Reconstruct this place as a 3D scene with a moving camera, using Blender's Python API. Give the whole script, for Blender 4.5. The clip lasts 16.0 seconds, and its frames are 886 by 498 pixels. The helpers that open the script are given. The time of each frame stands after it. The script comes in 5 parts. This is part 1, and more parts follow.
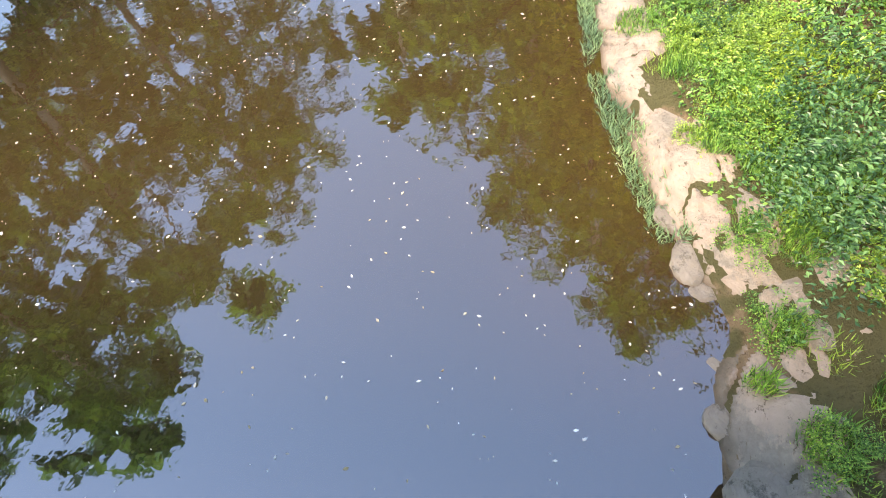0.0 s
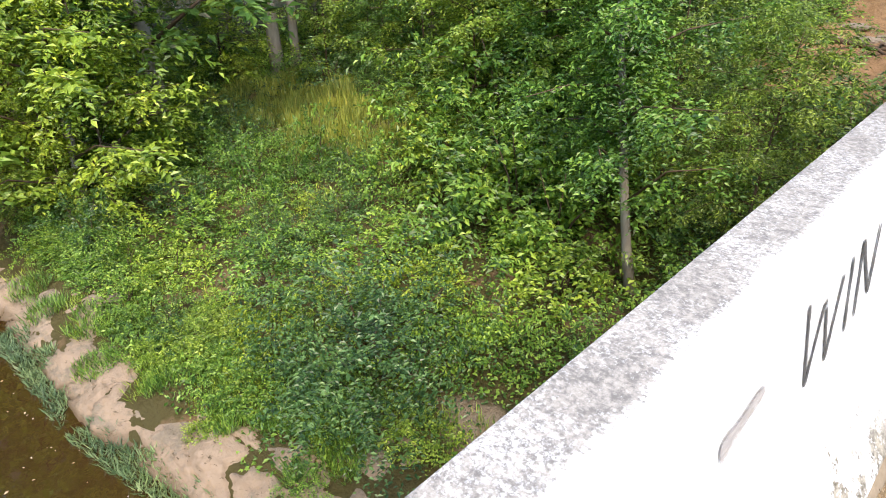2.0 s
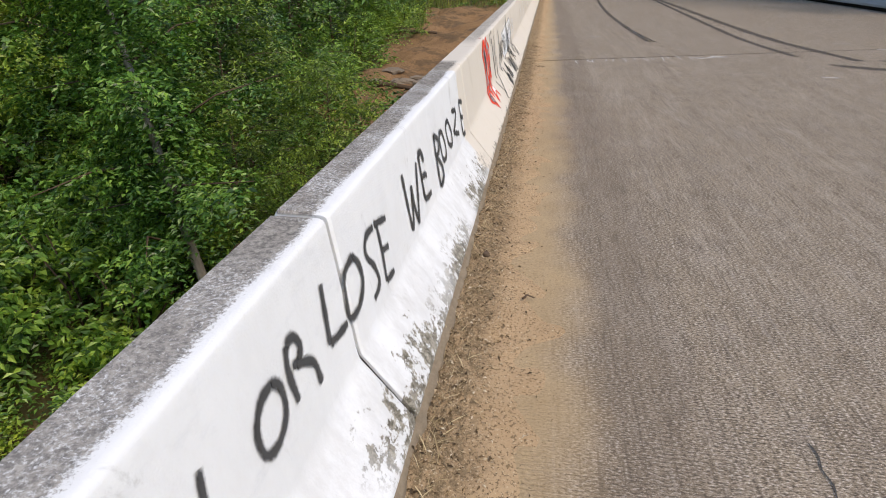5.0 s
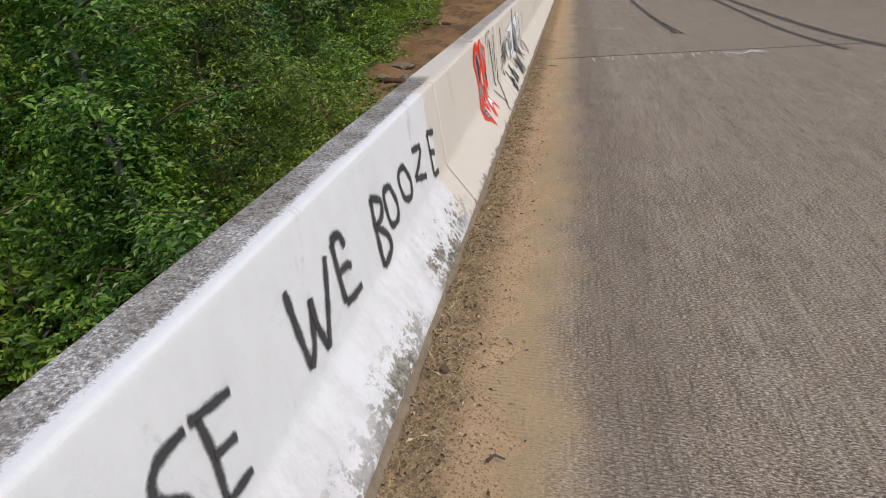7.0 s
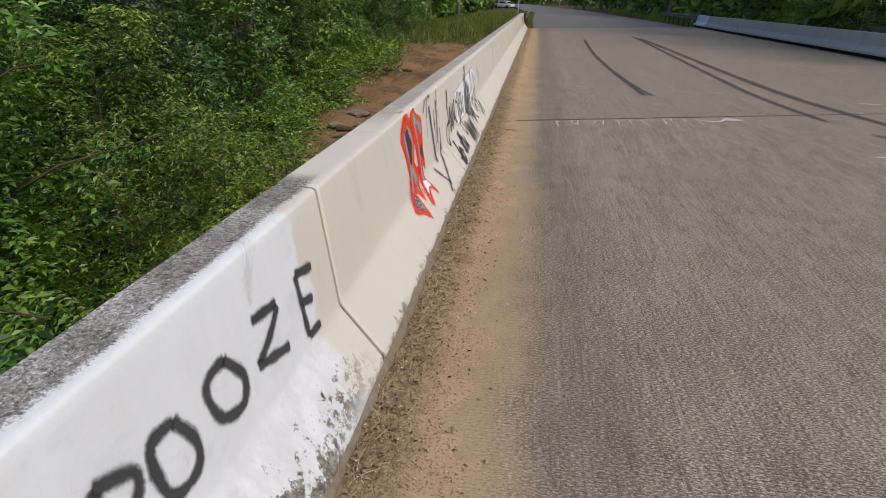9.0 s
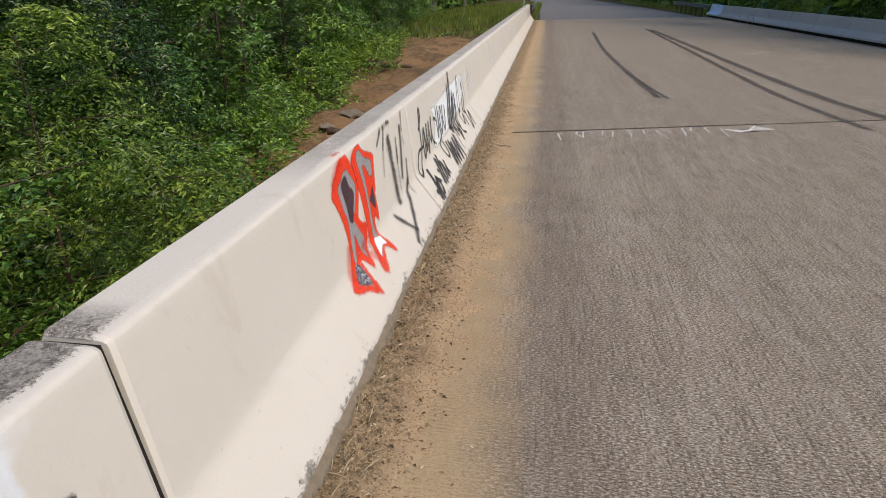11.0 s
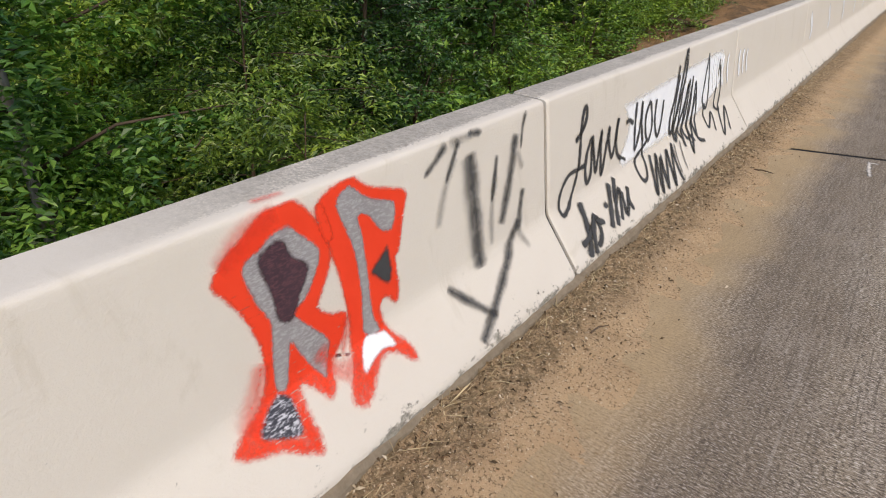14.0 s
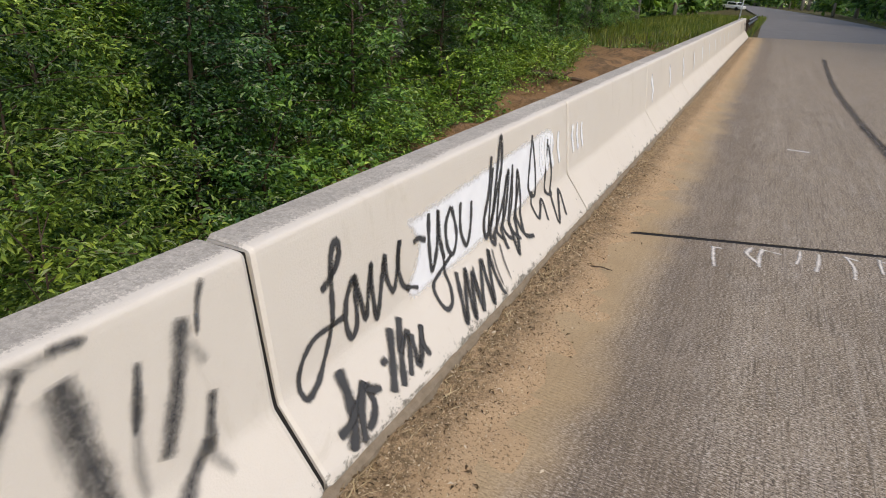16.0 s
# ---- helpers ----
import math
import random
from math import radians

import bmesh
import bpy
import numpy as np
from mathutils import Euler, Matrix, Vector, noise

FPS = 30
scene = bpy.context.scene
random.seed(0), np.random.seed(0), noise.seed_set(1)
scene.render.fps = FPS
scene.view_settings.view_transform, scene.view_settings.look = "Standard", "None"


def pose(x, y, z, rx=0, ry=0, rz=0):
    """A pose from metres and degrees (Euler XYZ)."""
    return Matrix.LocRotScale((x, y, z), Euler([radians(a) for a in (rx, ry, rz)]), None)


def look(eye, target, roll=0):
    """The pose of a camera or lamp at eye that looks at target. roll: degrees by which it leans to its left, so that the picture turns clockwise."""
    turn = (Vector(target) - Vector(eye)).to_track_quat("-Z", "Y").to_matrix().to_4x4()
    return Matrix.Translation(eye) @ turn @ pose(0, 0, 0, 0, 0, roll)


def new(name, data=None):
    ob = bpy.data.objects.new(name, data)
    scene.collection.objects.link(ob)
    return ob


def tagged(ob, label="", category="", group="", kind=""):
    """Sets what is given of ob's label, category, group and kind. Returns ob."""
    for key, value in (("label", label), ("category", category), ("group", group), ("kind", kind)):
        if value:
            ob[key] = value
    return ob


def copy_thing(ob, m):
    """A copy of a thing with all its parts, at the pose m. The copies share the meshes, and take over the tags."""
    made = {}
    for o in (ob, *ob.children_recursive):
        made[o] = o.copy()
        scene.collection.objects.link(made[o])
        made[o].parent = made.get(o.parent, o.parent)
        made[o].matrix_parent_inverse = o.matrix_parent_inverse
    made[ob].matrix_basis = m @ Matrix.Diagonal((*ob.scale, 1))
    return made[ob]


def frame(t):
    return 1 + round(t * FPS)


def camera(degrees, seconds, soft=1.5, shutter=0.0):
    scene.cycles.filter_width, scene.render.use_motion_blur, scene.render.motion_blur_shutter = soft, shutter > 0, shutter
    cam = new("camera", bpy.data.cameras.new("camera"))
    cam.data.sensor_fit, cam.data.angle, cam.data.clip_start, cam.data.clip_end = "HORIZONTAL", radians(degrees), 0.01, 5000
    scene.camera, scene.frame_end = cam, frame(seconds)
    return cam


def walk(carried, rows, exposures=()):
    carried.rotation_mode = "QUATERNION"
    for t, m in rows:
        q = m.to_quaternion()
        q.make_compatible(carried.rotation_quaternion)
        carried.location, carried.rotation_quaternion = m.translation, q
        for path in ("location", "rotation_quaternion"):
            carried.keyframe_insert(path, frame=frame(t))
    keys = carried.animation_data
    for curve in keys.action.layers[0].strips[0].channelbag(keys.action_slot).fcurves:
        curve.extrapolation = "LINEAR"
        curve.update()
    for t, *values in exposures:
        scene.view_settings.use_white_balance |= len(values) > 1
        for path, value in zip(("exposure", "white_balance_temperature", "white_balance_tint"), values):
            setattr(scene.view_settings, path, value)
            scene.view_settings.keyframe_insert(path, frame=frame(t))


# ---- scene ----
cam = camera(71.9, 16.0, soft=1.0)
PATH = [
    (0, (-0.126, -0.174, 1.627), (-1.240, -0.434, -0.014), -9.7),
    (0.5, (-0.045, -0.061, 1.618), (-1.469, -0.039, 0.214), -4.1),
    (1, (0.021, 0.007, 1.610), (-1.510, 0.383, 0.379), -2.4),
    (1.5, (0.145, 0.158, 1.43), (-1.247, 1.079, 0.328), -0.3),
    (2, (0.246, 0.171, 1.471), (-0.988, 1.402, 0.49), -1.0),
    (2.5, (0.385, 0.345, 1.496), (-0.691, 1.771, 0.597), -1.3),
    (3, (0.494, 0.517, 1.491), (-0.336, 2.115, 0.621), 0.6),
    (3.5, (0.485, 0.726, 1.477), (-0.013, 2.456, 0.606), -0.6),
    (4, (0.45, 0.883, 1.499), (0.153, 2.67, 0.651), -0.3),
    (4.5, (0.515, 1.174, 1.476), (0.232, 2.948, 0.597), -2.3),
    (4.7, (0.557, 1.276, 1.495), (0.287, 3.065, 0.643), 0.1),
    (6.8, (0.756, 2.434, 1.522), (0.393, 4.196, 0.648), -1.5),
    (7, (0.754, 2.58, 1.502), (0.401, 4.339, 0.619), -0.9),
    (7.5, (0.705, 2.922, 1.508), (0.416, 4.697, 0.632), 2.1),
    (8, (0.731, 3.238, 1.502), (0.316, 5.025, 0.705), 0.0),
    (8.5, (0.806, 3.541, 1.538), (0.329, 5.303, 0.721), 0.1),
    (9, (0.791, 3.933, 1.503), (0.545, 5.765, 0.738), 1.9),
    (9.2, (0.784, 4.056, 1.507), (0.612, 5.897, 0.744), 1.5),
    (11.3, (0.965, 5.235, 1.561), (0.632, 7.041, 0.77), 1.2),
    (11.5, (1.058, 5.336, 1.579), (0.593, 7.127, 0.818), 0.8),
    (12, (1.101, 5.655, 1.571), (0.499, 7.34, 0.678), 0.5),
    (12.5, (1.063, 6.042, 1.527), (0.484, 7.735, 0.633), 2.5),
    (13, (1.111, 6.329, 1.504), (0.348, 7.937, 0.591), -0.3),
    (13.5, (1.202, 6.618, 1.493), (0.251, 8.085, 0.521), 0.1),
    (14, (1.151, 6.885, 1.457), (0.127, 8.31, 0.498), 3.3),
    (14.5, (1.133, 7.093, 1.451), (0.005, 8.349, 0.379), 0.9),
    (15, (1.231, 7.394, 1.477), (0.094, 8.734, 0.523), 1.8),
    (15.5, (1.257, 7.671, 1.486), (0.216, 9.1, 0.551), 0.8),
    (16, (1.134, 8.011, 1.54), (0.352, 9.66, 0.724), 4.6),
]
walk(cam, [(t, look(eye, target, roll)) for t, eye, target, roll in PATH],
     exposures=[(0.0, 2.45, 7450, 13), (0.5, 2.3, 7450, 13), (1.0, 2.22, 7450, 13), (1.5, 1.9, 7450, 13), (2.0, 1.6, 7450, 13), (2.5, 0.92, 7450, 13), (3.0, 0.62, 7450, 13), (3.5, 0.6, 7450, 13), (4.0, 0.58, 7450, 13), (4.5, 0.52, 7450, 13), (7.0, 0.18, 7450, 13), (9.0, 0.12, 7450, 13), (11.5, 0.37, 7450, 13), (12.5, 0.4, 7450, 13), (14.5, 0.32, 7450, 13), (16.0, 0.36, 7450, 13)])

# ---- sky and sun ----
SUN_ELEV, SUN_TURN = 53.0, 126.0      # degrees; turn is clockwise from +y
world = bpy.data.worlds.new("sky")
scene.world = world
world.use_nodes = True
wn, wl = world.node_tree.nodes, world.node_tree.links
sky = wn.new("ShaderNodeTexSky")
sky.sky_type, sky.sun_disc = "NISHITA", False
sky.sun_elevation, sky.sun_rotation = radians(SUN_ELEV), radians(SUN_TURN)
sky.air_density, sky.dust_density, sky.ozone_density = 1.0, 0.4, 2.0
back = wn["Background"]
back.inputs["Strength"].default_value = 0.185
wl.new(sky.outputs[0], back.inputs["Color"])
sun = new("sun", bpy.data.lights.new("sun", "SUN"))
sun.data.energy, sun.data.angle, sun.data.color = 1.8, radians(28), (1.0, 0.90, 0.74)
a, e = radians(SUN_TURN), radians(SUN_ELEV)
sun.matrix_world = look((0, 0, 60), (-math.sin(a) * math.cos(e), -math.cos(a) * math.cos(e), 60 - math.sin(e)))

# ---- materials ----


class Mat:
    """A small wrapper to lay out nodes of one material."""

    def __init__(self, name, rough=0.8, spec=0.3):
        self.m = bpy.data.materials.new(name)
        self.m.use_nodes = True
        self.t = self.m.node_tree
        self.n, self.l = self.t.nodes, self.t.links
        self.b = self.n["Principled BSDF"]
        self.b.inputs["Roughness"].default_value = rough
        self.b.inputs["Specular IOR Level"].default_value = spec
        self.geo = self.n.new("ShaderNodeNewGeometry")
        self.pos = self.geo.outputs["Position"]

    def put(self, sock, v):
        if isinstance(v, (int, float)):
            sock.default_value = v
        elif isinstance(v, tuple):
            sock.default_value = (*v, 1.0) if len(v) == 3 and sock.type == "RGBA" else v
        else:
            self.l.new(v, sock)

    def noise(self, scale, detail=4.0, rough=0.6, vec=None, stretch=None, distort=0.0):
        v = vec or self.pos
        if stretch:
            mp = self.n.new("ShaderNodeMapping")
            mp.inputs["Scale"].default_value = stretch
            self.l.new(v, mp.inputs["Vector"])
            v = mp.outputs[0]
        x = self.n.new("ShaderNodeTexNoise")
        x.inputs["Scale"].default_value = scale
        x.inputs["Detail"].default_value = detail
        x.inputs["Roughness"].default_value = rough
        x.inputs["Distortion"].default_value = distort
        self.l.new(v, x.inputs["Vector"])
        return x.outputs["Fac"]

    def axis(self, i):
        s = self.n.new("ShaderNodeSeparateXYZ")
        self.l.new(self.pos, s.inputs[0])
        return s.outputs[i]

    def math(self, op, a, b=0.0, c=0.0):
        x = self.n.new("ShaderNodeMath")
        x.operation = op
        self.put(x.inputs[0], a), self.put(x.inputs[1], b), self.put(x.inputs[2], c)
        return x.outputs[0]

    def step(self, v, lo, hi, out0=0.0, out1=1.0):
        x = self.n.new("ShaderNodeMapRange")
        x.interpolation_type = "SMOOTHSTEP"
        self.put(x.inputs[0], v)
        for i, k in enumerate((lo, hi, out0, out1)):
            x.inputs[i + 1].default_value = k
        return x.outputs[0]

    def mix(self, f, a, b, how="MIX"):
        x = self.n.new("ShaderNodeMix")
        x.data_type, x.blend_type = "RGBA", how
        self.put(x.inputs[0], f), self.put(x.inputs[6], a), self.put(x.inputs[7], b)
        return x.outputs[2]

    def ramp(self, f, *stops):
        x = self.n.new("ShaderNodeValToRGB")
        el = x.color_ramp.elements
        while len(el) < len(stops):
            el.new(0.5)
        for k, (p, c) in zip(el, stops):
            k.position, k.color = p, (*c, 1.0)
        self.put(x.inputs[0], f)
        return x.outputs[0]

    def color(self, c):
        self.put(self.b.inputs["Base Color"], c)
        return self

    def bump(self, h, strength=0.4, dist=0.01, after=None):
        x = self.n.new("ShaderNodeBump")
        x.inputs["Strength"].default_value, x.inputs["Distance"].default_value = strength, dist
        self.put(x.inputs["Height"], h)
        if after:
            self.l.new(after, x.inputs["Normal"])
        self.l.new(x.outputs[0], self.b.inputs["Normal"])
        return x.outputs[0]


def leaf_material(name, dark, mid, light, glow=0.32):
    k = Mat(name, 0.38, 0.55)
    info = k.n.new("ShaderNodeObjectInfo")
    one = k.ramp(k.geo.outputs["Random Per Island"], (0.0, dark), (0.55, mid), (1.0, light))
    tint = k.ramp(info.outputs["Random"], (0.0, (0.72, 0.82, 0.80)), (0.5, (1.0, 1.0, 1.0)), (1.0, (1.16, 1.08, 0.85)))
    patch = k.ramp(k.noise(0.9, 4.0), (0.3, (0.52, 0.64, 0.62)), (0.7, (1.42, 1.30, 0.95)))
    c = k.mix(1.0, k.mix(1.0, one, tint, "MULTIPLY"), patch, "MULTIPLY")
    k.color(c)
    tr = k.n.new("ShaderNodeBsdfTranslucent")
    k.l.new(k.mix(1.0, c, (1.25, 1.2, 0.6), "MULTIPLY"), tr.inputs[0])
    mx = k.n.new("ShaderNodeMixShader")
    mx.inputs[0].default_value = glow
    k.l.new(k.b.outputs[0], mx.inputs[1]), k.l.new(tr.outputs[0], mx.inputs[2])
    k.l.new(mx.outputs[0], k.n["Material Output"].inputs[0])
    return k.m


LEAF = leaf_material("leaf_green", (0.026, 0.078, 0.015), (0.165, 0.335, 0.070), (0.390, 0.570, 0.140), 0.28)
LEAF_YELLOW = leaf_material("leaf_yellow_green", (0.060, 0.125, 0.016), (0.250, 0.390, 0.066), (0.470, 0.600, 0.140), 0.24)
LEAF_BLUE = leaf_material("leaf_blue_green", (0.016, 0.052, 0.020), (0.058, 0.145, 0.050), (0.170, 0.310, 0.130), 0.18)
LEAF_FOREST = leaf_material("leaf_forest", (0.020, 0.062, 0.018), (0.125, 0.265, 0.070), (0.280, 0.460, 0.130), 0.26)
LEAF_YOUNG = leaf_material("leaf_young", (0.034, 0.075, 0.013), (0.150, 0.250, 0.050), (0.350, 0.480, 0.120), 0.20)
LEAF_VINE = leaf_material("leaf_vine", (0.010, 0.034, 0.012), (0.034, 0.084, 0.028), (0.115, 0.215, 0.070), 0.10)
GRASS = leaf_material("grass_blade", (0.060, 0.105, 0.022), (0.154, 0.220, 0.044), (0.308, 0.330, 0.099))
DRY_GRASS = leaf_material("grass_dry", (0.16, 0.22, 0.06), (0.33, 0.39, 0.11), (0.52, 0.51, 0.18))
SEDGE = leaf_material("sedge_blade", (0.06, 0.12, 0.08), (0.13, 0.23, 0.16), (0.26, 0.38, 0.28), 0.2)

k = Mat("bark_grey", 0.9, 0.1)
k.color(k.mix(k.noise(9, 5, stretch=(1, 1, 0.25)), (0.15, 0.13, 0.11), (0.42, 0.38, 0.33)))
k.bump(k.noise(25, 4, stretch=(1, 1, 0.2)), 0.7, 0.02)
BARK = k.m
k = Mat("twig_brown", 0.9, 0.1)
k.color(k.mix(k.noise(8), (0.05, 0.035, 0.025), (0.17, 0.12, 0.085)))
TWIG = k.m

k = Mat("concrete_deck", 0.88, 0.25)
base = k.mix(k.noise(1.1, 7, 0.72), (0.262, 0.205, 0.146), (0.43, 0.348, 0.255))
base = k.mix(k.step(k.noise(4.5, 6, 0.75, stretch=(1.0, 0.3, 1)), 0.42, 0.75, 0.0, 0.7), base, (0.44, 0.375, 0.31))
base = k.mix(k.step(k.noise(3.2, 6, 0.75, stretch=(1.6, 0.25, 1)), 0.52, 0.8, 0.0, 0.42), base, (0.15, 0.12, 0.095))
worn = k.step(k.noise(1.9, 4, 0.65), 0.34, 0.62)
ripple = k.math("ADD", k.math("MULTIPLY", k.noise(22.0, 4, 0.7, stretch=(0.35, 1.0, 1.0)), 5.0), k.math("MULTIPLY", k.axis(1), 300.0))
tine = k.step(k.math("SINE", ripple), 0.1, 0.95)
rake = k.noise(34, 5, 0.8, stretch=(1.0, 0.07, 1.0))
hair = k.noise(85, 2, 0.6, stretch=(1.0, 0.03, 1.0))
lane = k.noise(7, 5, 0.7, stretch=(1.0, 0.035, 1.0))
chip = k.noise(120, 3.0, 0.75, stretch=(0.5, 1.15, 1.0))
groove = k.math("MULTIPLY", k.math("MULTIPLY", tine, k.step(rake, 0.36, 0.60)), k.math("MULTIPLY_ADD", worn, 0.75, 0.25))
base = k.mix(k.step(k.noise(11, 6, 0.8, stretch=(1.0, 0.4, 1)), 0.46, 0.66, 0.0, 0.5), base, (0.155, 0.118, 0.085))
base = k.mix(k.step(lane, 0.50, 0.66, 0.0, 0.22), base, (0.115, 0.088, 0.064))
base = k.mix(k.step(lane, 0.34, 0.46, 0.30, 0.0), base, (0.50, 0.42, 0.33))
base = k.mix(k.math("MULTIPLY", groove, 0.62), base, (0.085, 0.066, 0.05))
base = k.mix(k.step(chip, 0.51, 0.58, 0.0, 0.80), base, (0.066, 0.052, 0.041))
base = k.mix(k.step(chip, 0.37, 0.46, 0.85, 0.0), base, (0.72, 0.64, 0.56))
base = k.mix(k.step(hair, 0.56, 0.68, 0.0, 0.55), base, (0.10, 0.078, 0.058))
base = k.mix(k.step(rake, 0.56, 0.72, 0.0, 0.35), base, (0.56, 0.48, 0.41))
# darker brown band along the deck, about x 0.75 to 1.45, with a wavering edge
across = k.math("ADD", k.axis(0), k.math("MULTIPLY", k.math("SUBTRACT", k.noise(0.8, 4, 0.6), 0.5), 0.5))
dark_band = k.math("MULTIPLY", k.step(across, 0.75, 0.95), k.step(across, 1.10, 1.45, 0.38, 0.0))
base = k.mix(dark_band, base, (0.15, 0.115, 0.085))
scrape = k.math("MULTIPLY", k.step(k.noise(24, 3, 0.7, stretch=(1.0, 0.012, 1.0)), 0.56, 0.66), k.step(k.noise(1.4, 3), 0.42, 0.62))
base = k.mix(k.math("MULTIPLY", scrape, 0.2), base, (0.60, 0.54, 0.47))
edge = k.math("ADD", k.axis(0), k.math("MULTIPLY", k.noise(1.3, 5, 0.6), -0.55))
dust = k.mix(k.noise(2.0, 6, 0.7), (0.37, 0.255, 0.135), (0.58, 0.43, 0.255))
dust = k.mix(k.step(k.noise(110, 4, 0.85), 0.54, 0.64, 0.0, 0.6), dust, (0.12, 0.08, 0.045))
base = k.mix(k.math("MULTIPLY", k.step(edge, 0.38, 0.72, 1.0, 0.0), k.step(chip, 0.30, 0.62, 1.0, 0.75)), base, dust)
k.color(base)
grain = k.math("SUBTRACT", k.math("MULTIPLY", chip, 0.75), k.math("MULTIPLY", groove, 0.28))
k.bump(grain, 1.0, 0.008)
DECK = k.m

k = Mat("painted_barrier", 0.75, 0.3)
y, z, x = k.axis(1), k.axis(2), k.axis(0)
cream = k.mix(k.noise(1.4, 5), (0.66, 0.598, 0.515), (0.74, 0.678, 0.595))
white = k.mix(k.noise(2.2, 5), (0.745, 0.755, 0.765), (0.845, 0.855, 0.865))
wy = k.math("ADD", y, k.math("MULTIPLY", k.noise(3.0, 4, 0.5), 0.5))
white = k.mix(k.step(k.noise(4.5, 6, 0.75, stretch=(1, 0.5, 1)), 0.52, 0.72, 0.0, 0.6), white, (0.64, 0.655, 0.68))
smear = k.noise(3.0, 6, 0.7, stretch=(1, 1.6, 0.7), distort=0.8)
white = k.mix(k.step(smear, 0.60, 0.70, 0.0, 0.5), white, (0.50, 0.50, 0.49))
cream = k.mix(k.step(smear, 0.56, 0.72, 0.0, 0.45), cream, (0.60, 0.535, 0.44))
grime = k.math("MULTIPLY", k.step(k.noise(3.5, 6, 0.75, stretch=(1, 1.3, 0.5)), 0.38, 0.66, 0.0, 0.55), k.step(z, 0.26, 0.38, 1.0, 0.25))
white = k.mix(grime, white, (0.56, 0.555, 0.545))
paint = k.mix(k.step(wy, 6.02, 6.07, 1.0, 0.0), cream, white)
raw = k.mix(k.step(k.noise(30, 6, 0.85), 0.35, 0.65), (0.07, 0.062, 0.045), (0.40, 0.365, 0.30))
peel = k.math("ADD", k.noise(13.0, 7, 0.78, stretch=(1, 0.9, 1)), k.math("MULTIPLY", k.step(z, 0.10, 0.32, 0.20, 0.0), k.step(y, 5.9, 6.4, 1.0, 0.2)))
patchy = k.step(k.noise(0.9, 2), 0.42, 0.55)
low = k.math("MULTIPLY", k.step(peel, 0.66, 0.70), k.math("MULTIPLY", patchy, k.step(z, 0.30, 0.36, 1.0, 0.0)))
paint = k.mix(low, paint, raw)
foot = k.math("ADD", k.noise(16.0, 6, 0.75, stretch=(1, 0.6, 1)), k.step(z, 0.03, 0.17, 0.26, -0.1))
paint = k.mix(k.math("MULTIPLY", k.step(foot, 0.60, 0.68), k.step(y, 5.6, 6.2, 0.0, 0.85)), paint, raw)
lap = k.math("ADD", x, k.math("MULTIPLY", k.math("SUBTRACT", k.noise(1.1, 4, 0.6), 0.5), 0.045))
top = k.math("ADD", k.step(lap, -0.060, -0.004, 0.72, -0.15), k.math("MULTIPLY", k.math("SUBTRACT", k.noise(95, 5, 0.85), 0.5), 2.4))
top = k.math("ADD", top, k.math("MULTIPLY", k.math("SUBTRACT", k.noise(2.6, 5, 0.7), 0.5), 1.3))
topm = k.math("MULTIPLY", k.step(top, 0.25, 0.72), k.math("MULTIPLY", k.step(z, 0.797, 0.806), k.step(y, 1.6, 4.4, 0.86, 1.0)))
worn = k.mix(k.step(k.noise(55, 4, 0.85), 0.35, 0.65), (0.085, 0.075, 0.062), (0.36, 0.325, 0.285))
paint = k.mix(k.math("MULTIPLY", topm, k.math("ADD", k.step(y, 6.15, 6.3, 1.0, 0.0), k.step(y, 7.2, 7.9, 0.0, 0.6))), paint, worn)
fine = k.step(k.noise(22, 6, 0.75), 0.62, 0.78)
paint = k.mix(k.math("MULTIPLY", fine, 0.22), paint, (0.36, 0.32, 0.27))
k.color(paint)
brush = k.noise(40, 3, 0.6, stretch=(1.0, 0.08, 1.0))
k.bump(k.math("ADD", k.math("MULTIPLY", low, -1.4), k.math("ADD", brush, k.noise(120, 2))), 0.3, 0.004)
BARRIER = k.m

k = Mat("grey_barrier", 0.85, 0.2)
k.color(k.mix(k.noise(1.2, 6, 0.7), (0.30, 0.30, 0.29), (0.46, 0.45, 0.43)))
k.bump(k.noise(40, 4), 0.3, 0.004)
GREY = k.m
k = Mat("pale_blue_paint", 0.7, 0.3)
k.color(k.mix(k.noise(3, 5), (0.30, 0.48, 0.66), (0.62, 0.72, 0.82)))
BLUE = k.m
k = Mat("raw_concrete", 0.92, 0.15)
k.color(k.mix(k.noise(14, 6, 0.8), (0.10, 0.075, 0.05), (0.40, 0.32, 0.23)))
k.bump(k.noise(60, 5, 0.7), 0.6, 0.006)
RAW = k.m
k = Mat("sand_drift", 0.95, 0.1)
c = k.mix(k.noise(2.0, 6, 0.7), (0.39, 0.255, 0.14), (0.60, 0.43, 0.265))
wob = k.math("ADD", k.axis(0), k.math("MULTIPLY", k.noise(2.2, 5, 0.65), 0.22))
grit = k.step(wob, 0.50, 0.66, 1.0, 0.0)
c = k.mix(k.math("MULTIPLY", grit, k.step(k.noise(38, 5, 0.85, stretch=(1, 0.6, 1)), 0.40, 0.60, 0.25, 0.9)), c, (0.15, 0.11, 0.065))
c = k.mix(k.step(k.noise(95, 2.5, 0.6), 0.54, 0.64, 0.0, 0.75), c, (0.14, 0.095, 0.055))
c = k.mix(k.step(k.noise(100, 2, 0.8), 0.60, 0.70), c, (0.64, 0.52, 0.36))
k.color(c)
k.bump(k.noise(60, 5, 0.8), 0.8, 0.012)
SAND = k.m
k = Mat("grit", 0.95, 0.1)
